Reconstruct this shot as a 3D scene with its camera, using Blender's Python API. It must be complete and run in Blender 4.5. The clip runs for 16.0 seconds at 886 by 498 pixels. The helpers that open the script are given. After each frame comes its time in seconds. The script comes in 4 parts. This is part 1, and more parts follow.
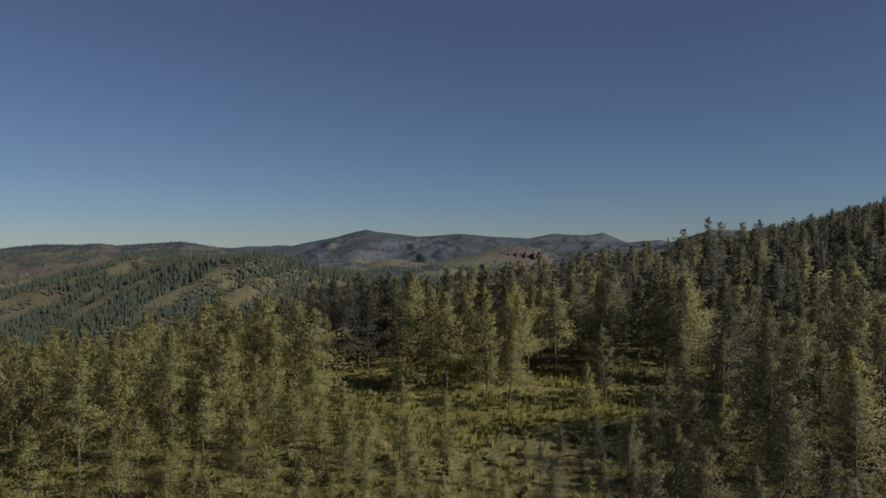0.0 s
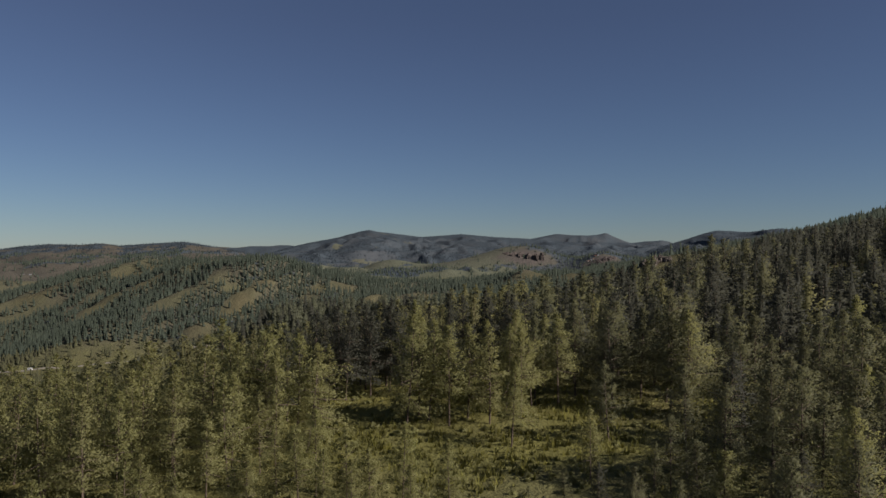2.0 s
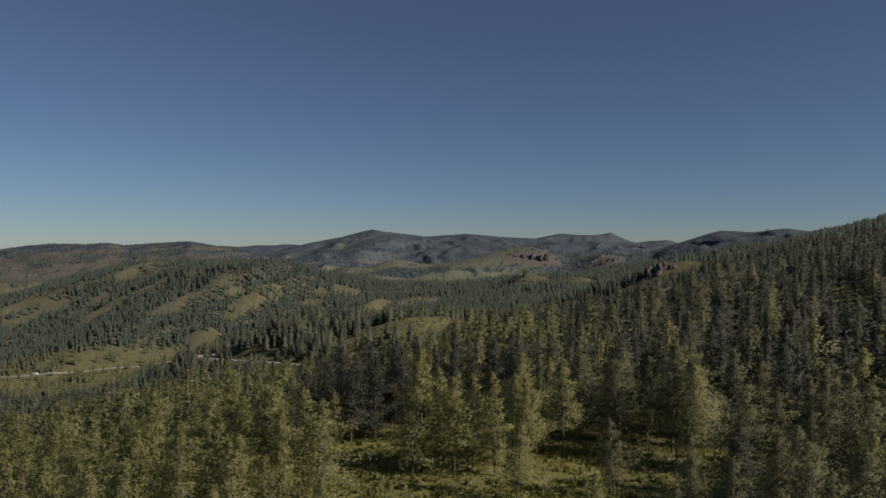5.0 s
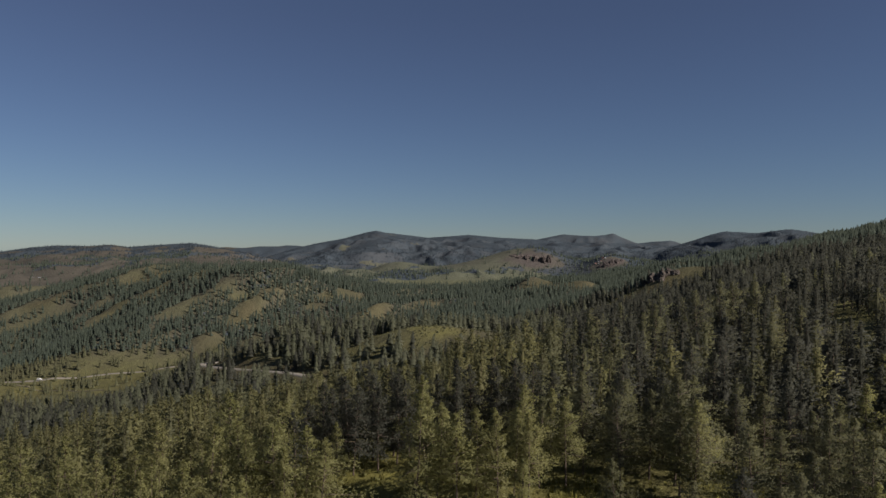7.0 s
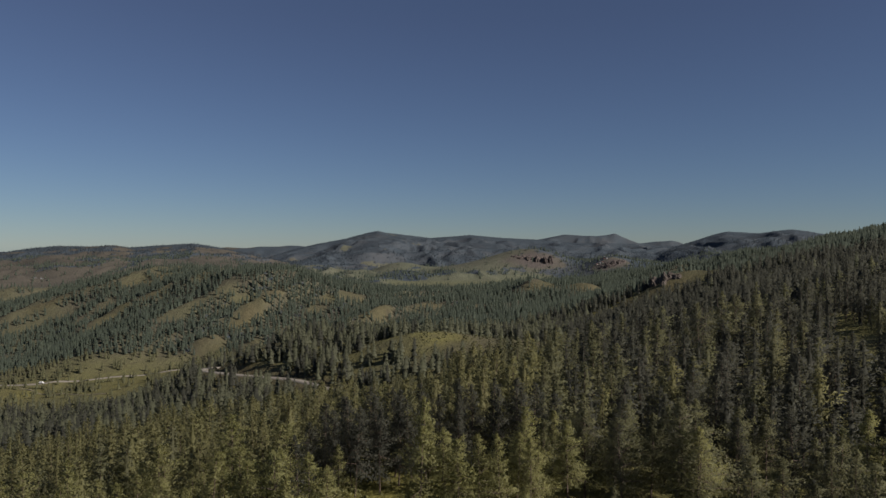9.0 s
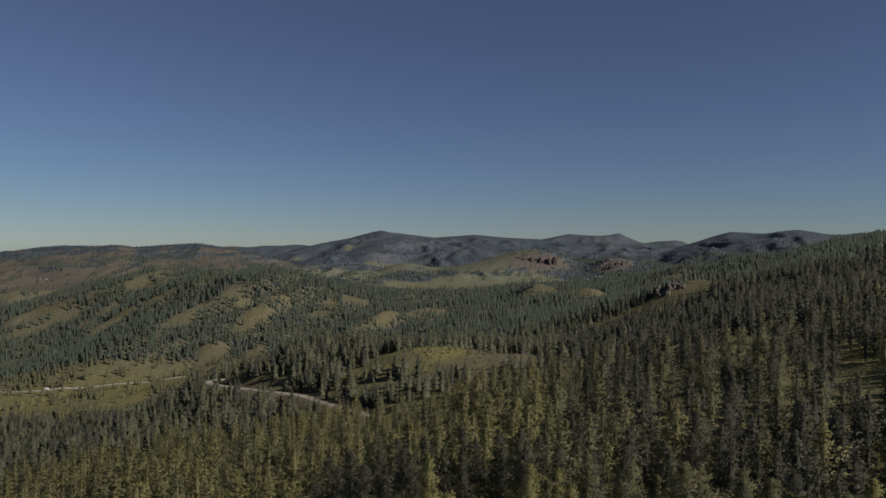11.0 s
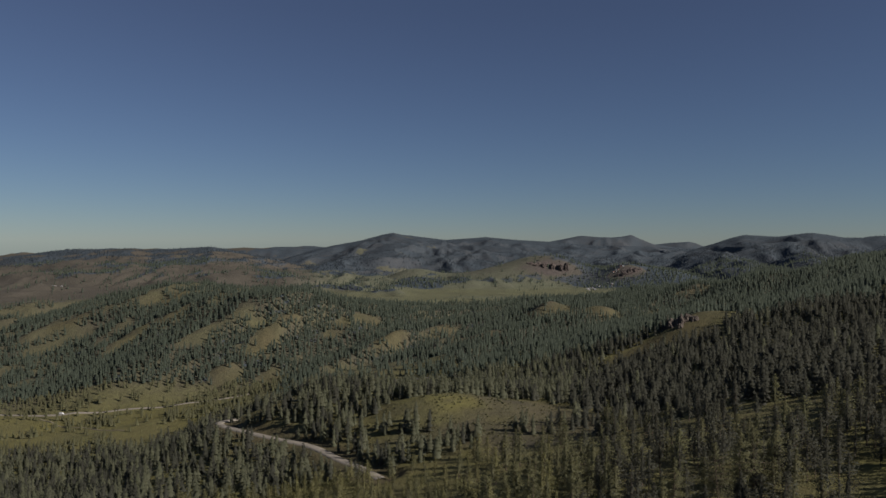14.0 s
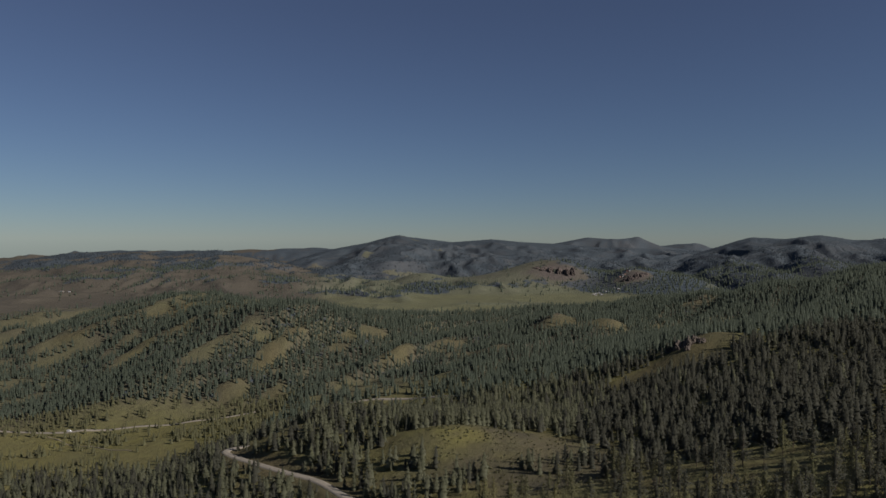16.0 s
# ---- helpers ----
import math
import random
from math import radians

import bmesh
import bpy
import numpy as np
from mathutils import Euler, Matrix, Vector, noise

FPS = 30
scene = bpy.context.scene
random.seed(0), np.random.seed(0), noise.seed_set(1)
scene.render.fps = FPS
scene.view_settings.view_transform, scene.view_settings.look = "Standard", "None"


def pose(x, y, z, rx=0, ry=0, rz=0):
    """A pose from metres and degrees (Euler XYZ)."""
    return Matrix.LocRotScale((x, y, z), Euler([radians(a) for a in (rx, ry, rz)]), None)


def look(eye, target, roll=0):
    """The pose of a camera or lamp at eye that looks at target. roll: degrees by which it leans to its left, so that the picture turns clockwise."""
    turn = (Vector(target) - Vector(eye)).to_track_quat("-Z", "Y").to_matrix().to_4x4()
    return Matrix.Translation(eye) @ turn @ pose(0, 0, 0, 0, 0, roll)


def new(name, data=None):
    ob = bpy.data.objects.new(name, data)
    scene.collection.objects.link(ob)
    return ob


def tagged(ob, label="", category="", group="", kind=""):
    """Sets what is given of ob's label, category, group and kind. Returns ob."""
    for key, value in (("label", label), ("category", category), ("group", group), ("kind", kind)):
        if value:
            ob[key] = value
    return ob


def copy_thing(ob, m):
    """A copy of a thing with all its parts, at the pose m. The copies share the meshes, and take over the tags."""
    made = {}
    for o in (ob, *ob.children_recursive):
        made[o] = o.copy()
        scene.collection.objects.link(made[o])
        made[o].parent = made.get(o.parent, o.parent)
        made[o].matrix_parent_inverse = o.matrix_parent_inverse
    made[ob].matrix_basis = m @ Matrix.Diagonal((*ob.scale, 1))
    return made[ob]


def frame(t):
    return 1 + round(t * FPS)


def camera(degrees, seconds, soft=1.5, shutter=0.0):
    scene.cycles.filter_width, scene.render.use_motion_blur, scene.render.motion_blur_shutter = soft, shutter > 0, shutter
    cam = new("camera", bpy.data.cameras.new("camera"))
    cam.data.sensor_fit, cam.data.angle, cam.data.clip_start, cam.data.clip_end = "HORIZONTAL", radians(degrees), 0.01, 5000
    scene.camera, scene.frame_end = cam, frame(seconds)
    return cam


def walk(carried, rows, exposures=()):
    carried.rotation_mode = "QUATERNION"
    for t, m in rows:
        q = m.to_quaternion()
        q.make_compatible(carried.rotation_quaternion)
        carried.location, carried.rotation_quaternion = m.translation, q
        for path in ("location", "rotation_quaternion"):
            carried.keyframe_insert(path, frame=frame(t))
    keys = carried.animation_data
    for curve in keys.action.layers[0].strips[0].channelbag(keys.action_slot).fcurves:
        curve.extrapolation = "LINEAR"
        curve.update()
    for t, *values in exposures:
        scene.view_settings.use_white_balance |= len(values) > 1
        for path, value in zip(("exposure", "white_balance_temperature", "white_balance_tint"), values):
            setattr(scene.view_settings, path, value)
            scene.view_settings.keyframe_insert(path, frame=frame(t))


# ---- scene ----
cam = camera(63.6, 16.0, soft=1.5)
EXPOSURE = 0.25
METRES, EYE, TILT, LEAN, TURN = 80.0, 28.0, 0.0, 0.0, 0.0
ROWS = [
    (0.0, 0.0, 0.0, 0.0, -0.0, 0.0, 0.0),
    (0.5, 0.0005, -0.0008, 0.0133, 0.05, -0.0, -0.03),
    (1.0, 0.0003, -0.0012, 0.0289, 0.09, -0.02, -0.03),
    (1.5, -0.0003, -0.0011, 0.0439, 0.12, -0.05, -0.06),
    (2.0, -0.0012, -0.0008, 0.0596, 0.18, -0.1, -0.1),
    (2.5, -0.0019, -0.0001, 0.0752, 0.23, -0.16, -0.14),
    (3.0, -0.0026, 0.0002, 0.0911, 0.29, -0.22, -0.17),
    (3.5, -0.0031, 0.0007, 0.1067, 0.34, -0.26, -0.18),
    (4.0, -0.0035, 0.0012, 0.1223, 0.4, -0.3, -0.19),
    (6.5, -0.0029, 0.0021, 0.202, 0.68, -0.38, -0.12),
    (7.0, -0.0028, 0.0021, 0.2179, 0.73, -0.38, -0.11),
    (7.5, -0.003, 0.0023, 0.2339, 0.77, -0.4, -0.1),
    (8.0, -0.0028, 0.0022, 0.2499, 0.82, -0.43, -0.09),
    (10.5, -0.0038, 0.0027, 0.3278, 1.01, -0.62, -0.16),
    (11.0, -0.0043, 0.0036, 0.3865, 1.17, -0.75, -0.18),
    (11.5, -0.0042, 0.0045, 0.4492, 1.31, -0.84, -0.18),
    (12.0, -0.0038, 0.0069, 0.5107, 1.44, -0.94, -0.2),
    (12.5, -0.0045, 0.0076, 0.5727, 1.61, -1.04, -0.23),
    (13.0, -0.0057, 0.0081, 0.635, 1.78, -1.14, -0.22),
    (13.5, -0.0051, 0.01, 0.6951, 1.96, -1.23, -0.2),
    (14.0, -0.0062, 0.0114, 0.7558, 2.09, -1.35, -0.2),
    (14.5, -0.0052, 0.0147, 0.8151, 2.22, -1.42, -0.21),
    (15.0, -0.005, 0.0182, 0.8751, 2.36, -1.49, -0.19),
    (15.5, -0.0065, 0.018, 0.938, 2.49, -1.6, -0.17),
    (16.0, -0.0065, 0.0233, 0.9992, 2.58, -1.69, -0.15),
]
walk(cam, [(t, pose(0, 0, EYE, TILT, LEAN, TURN) @ pose(METRES * x, METRES * y, METRES * z, 90 + pitch + 0.92 * z, roll, yaw)) for t, x, y, z, yaw, pitch, roll in ROWS],
     exposures=[(0.0, EXPOSURE), (8.0, EXPOSURE), (16.0, EXPOSURE - 0.2)])

# ---- world, sun ----
SUN_EL, SUN_AZ = 32.0, 115.0
world = bpy.data.worlds.new("world")
scene.world = world
world.use_nodes = True
wn = world.node_tree.nodes
sky = wn.new("ShaderNodeTexSky")
sky.sky_type, sky.sun_disc = "NISHITA", False
sky.sun_elevation, sky.sun_rotation = radians(SUN_EL), radians(SUN_AZ)
sky.altitude, sky.air_density, sky.dust_density, sky.ozone_density = 1500, 1.0, 0.1, 3.0
sky_tone = wn.new("ShaderNodeHueSaturation")
sky_tone.inputs["Saturation"].default_value = 0.95
world.node_tree.links.new(sky.outputs[0], sky_tone.inputs["Color"])
sky_tint = wn.new("ShaderNodeMix")
sky_tint.data_type, sky_tint.blend_type = "RGBA", "MULTIPLY"
sky_tint.inputs[0].default_value = 1.0
ways = wn.new("ShaderNodeTexCoord")
split = wn.new("ShaderNodeSeparateXYZ")
world.node_tree.links.new(ways.outputs["Generated"], split.inputs[0])
grade = wn.new("ShaderNodeValToRGB")
grade.color_ramp.elements[0].color, grade.color_ramp.elements[1].color = (0.62, 0.72, 0.87, 1), (0.80, 0.755, 0.86, 1)
grade.color_ramp.elements[1].position = 0.3
grade.color_ramp.elements.new(0.6).color = (1.0, 0.97, 1.0, 1)
world.node_tree.links.new(split.outputs["Z"], grade.inputs[0])
world.node_tree.links.new(grade.outputs[0], sky_tint.inputs[7])
world.node_tree.links.new(sky_tone.outputs[0], sky_tint.inputs[6])
world.node_tree.links.new(sky_tint.outputs[2], wn["Background"].inputs["Color"])
wn["Background"].inputs["Strength"].default_value = 0.0455
sun = new("sun", bpy.data.lights.new("sun", "SUN"))
sun.data.energy, sun.data.angle, sun.data.color = 5.0, radians(0.5), (1.0, 0.925, 0.865)
sun_dir = Vector((math.sin(radians(SUN_AZ)) * math.cos(radians(SUN_EL)), math.cos(radians(SUN_AZ)) * math.cos(radians(SUN_EL)), math.sin(radians(SUN_EL))))
sun.matrix_world = look(sun_dir * 300, (0, 0, 0))


# ---- materials ----
class Mat:
    """A node material with short calls for its nodes."""

    def __init__(self, name, rough=0.9, spec=0.2):
        self.m = bpy.data.materials.new(name)
        self.m.use_nodes = True
        self.t = self.m.node_tree
        self.bsdf = self.t.nodes["Principled BSDF"]
        self.bsdf.inputs["Roughness"].default_value = rough
        self.bsdf.inputs["Specular IOR Level"].default_value = spec
        self.out = self.t.nodes["Material Output"]

    def node(self, kind, **values):
        n = self.t.nodes.new(kind)
        for k, v in values.items():
            n.inputs[k].default_value = v
        return n

    def link(self, a, b):
        self.t.links.new(a, b)

    def coords(self):
        return self.t.nodes.new("ShaderNodeTexCoord").outputs["Object"]

    def noise(self, scale, detail=5.0, rough=0.6, vector=None):
        n = self.node("ShaderNodeTexNoise", Scale=scale, Detail=detail, Roughness=rough)
        self.link(vector or self.coords(), n.inputs["Vector"])
        return n.outputs["Fac"]

    def ramp(self, fac, a, b):
        n = self.t.nodes.new("ShaderNodeMapRange")
        n.inputs["From Min"].default_value, n.inputs["From Max"].default_value = a, b
        self.link(fac, n.inputs["Value"])
        return n.outputs[0]

    def mix(self, fac, a, b, blend="MIX"):
        n = self.t.nodes.new("ShaderNodeMix")
        n.data_type, n.blend_type = "RGBA", blend
        for socket, v in ((n.inputs[0], fac), (n.inputs[6], a), (n.inputs[7], b)):
            if isinstance(v, bpy.types.NodeSocket):
                self.link(v, socket)
            elif isinstance(v, (int, float)):
                socket.default_value = v
            else:
                socket.default_value = (*v, 1)
        return n.outputs[2]

    def math(self, op, a, b=0.0):
        n = self.t.nodes.new("ShaderNodeMath")
        n.operation = op
        for socket, v in zip(n.inputs, (a, b)):
            if isinstance(v, bpy.types.NodeSocket):
                self.link(v, socket)
            else:
                socket.default_value = v
        return n.outputs[0]

    def attribute(self, name):
        n = self.t.nodes.new("ShaderNodeAttribute")
        n.attribute_name = name
        return n

    def bump(self, height, strength, distance):
        n = self.node("ShaderNodeBump", Strength=strength, Distance=distance)
        self.link(height, n.inputs["Height"])
        self.link(n.outputs[0], self.bsdf.inputs["Normal"])

    def color(self, c):
        if isinstance(c, bpy.types.NodeSocket):
            self.link(c, self.bsdf.inputs["Base Color"])
        else:
            self.bsdf.inputs["Base Color"].default_value = (*c, 1)
        return self.m


def ground_material():
    m = Mat("grass and earth", 0.95, 0.1)
    fine, mid, broad = m.noise(1.6, 6), m.noise(0.16, 5), m.noise(0.018, 6)
    parts = m.t.nodes.new("ShaderNodeSeparateColor")
    m.link(m.attribute("cover").outputs["Color"], parts.inputs[0])
    meadow, dry, rock = parts.outputs
    wood = m.attribute("wood").outputs["Fac"]
    floor = m.mix(m.ramp(mid, 0.35, 0.65), (0.115, 0.098, 0.052), (0.155, 0.145, 0.064))
    green = m.mix(m.ramp(mid, 0.3, 0.7), (0.165, 0.15, 0.037), (0.21, 0.185, 0.05))
    green = m.mix(m.ramp(broad, 0.35, 0.65), green, (0.135, 0.13, 0.05))
    tan = m.mix(m.ramp(mid, 0.3, 0.7), (0.088, 0.074, 0.041), (0.12, 0.097, 0.054))
    tan = m.mix(m.ramp(broad, 0.42, 0.62), tan, (0.074, 0.07, 0.04))
    stone = m.mix(m.ramp(mid, 0.3, 0.7), (0.07, 0.06, 0.056), (0.125, 0.105, 0.092))
    c = m.mix(meadow, floor, green)
    c = m.mix(dry, c, tan)
    sage = m.mix(m.ramp(mid, 0.3, 0.7), (0.108, 0.118, 0.08), (0.138, 0.146, 0.1))
    sage = m.mix(m.ramp(broad, 0.35, 0.65), sage, (0.1, 0.104, 0.072))
    c = m.mix(m.attribute("steppe").outputs["Fac"], c, sage)
    heather = m.mix(m.ramp(m.noise(0.03, 6, 0.7), 0.35, 0.65), (0.07, 0.061, 0.051), (0.092, 0.079, 0.063))
    c = m.mix(m.attribute("heath_shade").outputs["Fac"], c, heather)
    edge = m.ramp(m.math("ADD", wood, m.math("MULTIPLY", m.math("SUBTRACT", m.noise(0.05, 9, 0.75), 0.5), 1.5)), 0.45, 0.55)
    # far forest cover; its blue-grey carries painted distance haze
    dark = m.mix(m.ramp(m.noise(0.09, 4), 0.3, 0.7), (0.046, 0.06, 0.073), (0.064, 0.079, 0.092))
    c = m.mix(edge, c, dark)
    c = m.mix(rock, c, stone)
    c = m.mix(m.math("MULTIPLY", m.ramp(fine, 0.2, 0.8), 0.5), c, m.mix(0.5, c, (0.02, 0.02, 0.01)))
    m.bump(m.math("ADD", fine, m.math("MULTIPLY", mid, 3.0)), 0.7, 0.6)
    return m.color(c)


def leaf_material(name, a, b, c, glow=(0.3, 0.29, 0.1)):
    """Needles in clumps: two hues mixed by clump, a third by tree."""
    m = Mat(name, 0.7, 0.25)
    geo = m.t.nodes.new("ShaderNodeNewGeometry")
    info = m.t.nodes.new("ShaderNodeObjectInfo")
    tree = m.math("FRACT", m.math("ADD", info.outputs["Random"], m.attribute("tint").outputs["Fac"]))
    col = m.mix(geo.outputs["Random Per Island"], a, b)
    col = m.mix(m.math("MULTIPLY", tree, 0.75), col, c)
    age = m.math("FRACT", m.math("MULTIPLY", tree, 7.31))
    col = m.mix(m.math("MULTIPLY", age, 0.35), col, m.mix(1.0, col, (0.55, 0.55, 0.6), "MULTIPLY"))
    col = m.mix(m.math("MULTIPLY", m.noise(0.35, 3), 0.18), col, m.mix(0.5, col, (0.015, 0.02, 0.008)))
    m.color(col)
    thin = m.t.nodes.new("ShaderNodeBsdfTranslucent")
    m.link(m.mix(0.55, col, glow), thin.inputs["Color"])
    both = m.t.nodes.new("ShaderNodeMixShader")
    both.inputs[0].default_value = 0.5
    m.link(m.bsdf.outputs[0], both.inputs[1])
    m.link(thin.outputs[0], both.inputs[2])
    m.link(both.outputs[0], m.out.inputs["Surface"])
    return m.m


def bark_material(name, a, b):
    m = Mat(name, 0.95, 0.15)
    stretch = m.node("ShaderNodeMapping", Scale=(9.0, 9.0, 1.5))
    m.link(m.coords(), stretch.inputs["Vector"])
    grain = m.noise(1.0, 6, 0.7, stretch.outputs[0])
    m.bump(grain, 0.8, 0.05)
    return m.color(m.mix(m.ramp(grain, 0.35, 0.65), a, b))


def plain_material(name, a, b, scale, rough=0.9, bump=0.5, depth=0.05):
    m = Mat(name, rough, 0.25)
    n = m.noise(scale, 6)
    m.bump(n, bump, depth)
    return m.color(m.mix(m.ramp(n, 0.3, 0.7), a, b))


GROUND = ground_material()
LARCH = leaf_material("larch needles", (0.21, 0.21, 0.08), (0.262, 0.256, 0.102), (0.236, 0.224, 0.096), (0.345, 0.327, 0.112))
DULL = leaf_material("dull olive larch needles", (0.178, 0.174, 0.075), (0.224, 0.214, 0.096), (0.2, 0.187, 0.09), (0.29, 0.27, 0.105))
BELT = leaf_material("green conifer needles", (0.122, 0.132, 0.081), (0.166, 0.171, 0.105), (0.147, 0.149, 0.097), (0.215, 0.212, 0.112))
# tone lifted to paint in the haze over the hills
SPRUCE = leaf_material("hazed dark conifer needles", (0.084, 0.105, 0.076), (0.116, 0.136, 0.095), (0.1, 0.122, 0.092), (0.142, 0.158, 0.1))
PINE = leaf_material("grey-green conifer needles", (0.126, 0.13, 0.066), (0.166, 0.164, 0.086), (0.15, 0.144, 0.081), (0.225, 0.216, 0.095))
GRASS = leaf_material("meadow grass", (0.21, 0.205, 0.05), (0.27, 0.255, 0.07), (0.24, 0.22, 0.07), (0.4, 0.37, 0.1))
# conifer needles darkened: tree shade is put into this colour
SHADE_TONE = leaf_material("conifer needles toned for shade", (0.07, 0.073, 0.053), (0.093, 0.094, 0.068), (0.083, 0.082, 0.063), (0.122, 0.12, 0.078))
# distance haze is put into this blue
FAR = leaf_material("haze-blue mountain needles", (0.052, 0.068, 0.078), (0.072, 0.089, 0.098), (0.064, 0.079, 0.092), (0.078, 0.097, 0.105))
BARK = bark_material("larch bark", (0.05, 0.035, 0.025), (0.15, 0.115, 0.09))
ROAD = plain_material("pale gravel", (0.19, 0.168, 0.135), (0.275, 0.243, 0.195), 0.5)
ROCK = plain_material("weathered rock", (0.07, 0.058, 0.049), (0.14, 0.115, 0.094), 0.25, 0.95, 1.0, 0.5)
CLIFF = plain_material("reddish cliff rock", (0.058, 0.048, 0.044), (0.115, 0.092, 0.08), 0.12, 0.95, 1.0, 0.8)
TRACK = plain_material("worn dirt track", (0.15, 0.13, 0.08), (0.21, 0.18, 0.12), 0.5)


# ---- the lie of the land ----
def hash01(ix, iy, seed):
    h = (ix.astype(np.int64) * 374761393 + iy.astype(np.int64) * 668265263 + seed * 974634777) & 0xFFFFFFFF
    h = ((h ^ (h >> 13)) * 1274126177) & 0xFFFFFFFF
    return ((h ^ (h >> 16)) & 0xFFFFFF) / 16777216.0


def vnoise(x, y, seed=0):
    """Smooth value noise, 0 to 1."""
    ix, iy = np.floor(x), np.floor(y)
    fx, fy = x - ix, y - iy
    fx, fy = fx * fx * (3 - 2 * fx), fy * fy * (3 - 2 * fy)
    a, b = hash01(ix, iy, seed), hash01(ix + 1, iy, seed)
    c, d = hash01(ix, iy + 1, seed), hash01(ix + 1, iy + 1, seed)
    return (a * (1 - fx) + b * fx) * (1 - fy) + (c * (1 - fx) + d * fx) * fy


def fbm(x, y, octaves=4, seed=0):
    """Several scales of noise, about -0.5 to 0.5."""
    total, size, norm = 0, 1.0, 0
    for k in range(octaves):
        total = total + (vnoise(x * 2 ** k + 17.3 * k, y * 2 ** k - 9.1 * k, seed + k) - 0.5) * size
        norm, size = norm + size, size * 0.5
    return total / norm


def step(a, b, v):
    t = np.clip((v - a) / (b - a), 0, 1)
    return t * t * (3 - 2 * t)


# each swell: its middle x, y, its breadth and its height
HOME_HILL = [
    (60, 80, 200, 25.9), (0, 60, 40, -3.2), (-60, 90, 60, 9.3), (75, 110, 60, -9.9), (10, 180, 60, 4.7), (90, 190, 60, -1.5),
    (-70, 210, 70, 3.4), (40, 270, 65, 2.5), (120, 280, 70, -2.8), (-30, 320, 60, -5.6), (250, 100, 160, 43.8), (-20, 10, 80, 3.8),
]
CLEARING_KNOLL = [
    (0, 400, 50, 18.2), (70, 390, 60, -12.0), (-100, 420, 60, -12.4), (-170, 350, 80, 8.5), (-110, 470, 60, 38.8), (-130, 570, 80, -4.8),
    (80, 560, 90, -11.4), (100, 700, 120, 9.3), (-60, 700, 110, -18.3),
]
WEST_VALLEY = [
    (-390, 800, 70, 24.2), (-250, 480, 110, -20.0), (-400, 680, 140, -36.9), (-250, 800, 120, -1.9), (-700, 850, 220, -49.9), (-350, 250, 180, -25.9),
]
EAST_RIDGE = [
    (550, 500, 300, 97.4), (900, 1100, 350, 115.3), (160, 370, 80, 10.4), (250, 480, 110, -0.6), (215, 610, 60, 5.8), (380, 620, 140, 3.7),
    (330, 850, 150, -17.0), (580, 1150, 190, -0.5), (700, 750, 220, 21.5),
]
RIBBED_HILLS = [
    (-350, 1100, 70, -0.7), (-235, 990, 55, 15.7), (-180, 960, 90, 5.2), (-300, 990, 90, 39.2), (-470, 1150, 110, 62.2), (-600, 1100, 140, -5.6),
    (-30, 980, 110, -1.4), (140, 1080, 90, 15.8), (150, 880, 110, -12.9),
]
FOLDS = [
    (-514, 1303, 100, 20.8), (-501, 1072, 100, -8.5), (-667, 1093, 100, 8.0), (-138, 867, 80, -10.6), (-249, 821, 80, -9.6), (194, 1099, 100, -15.0),
    (-423, 726, 80, -3.8), (-447, 742, 80, -3.3), (365, 1274, 100, 17.5), (305, 730, 80, 5.9), (124, 750, 80, -6.4), (-385, 1170, 100, -11.3),
    (-265, 1121, 100, 7.9), (-223, 1161, 100, 8.4), (9, 1322, 100, 8.4), (82, 1319, 100, 5.2), (284, 1352, 100, 5.0),
]
FLOOR = -58.0
SPINES = [(-650, 1040, -560, 1095, 20, 9), (-490, 925, -395, 1005, 20, 10), (-262, 835, -238, 905, 16, 8), (-374, 1000, -350, 1075, 14, 8), (-336, 1070, -326, 1140, 14, 7),
          (-40, 855, -28, 930, 14, 8), (-106, 865, -90, 915, 12, 7), (0, 862, 32, 892, 12, 7), (-470, 1115, -390, 1150, 22, 6)]
KNOLLS = [(-760, 1330, 110, 14), (-620, 1330, 100, 6), (200, 630, 21, 11), (172, 612, 16, 5), (112, 1030, 27, 20), (182, 1006, 18, 12), (-269, 790, 16, 7), (-219, 802, 13, 6), (-8, 415, 16, 3), (-34, 407, 18, 4.5)]
SPURS = [(303, 2330, 45, 29), (232, 2350, 60, 22), (485, 2250, 48, 30), (385, 2330, 55, 24), (60, 2340, 130, 44), (-190, 2390, 75, 46), (210, 2380, 90, 40), (600, 2250, 130, 50), (300, 2600, 150, 40), (540, 2520, 150, 40)]

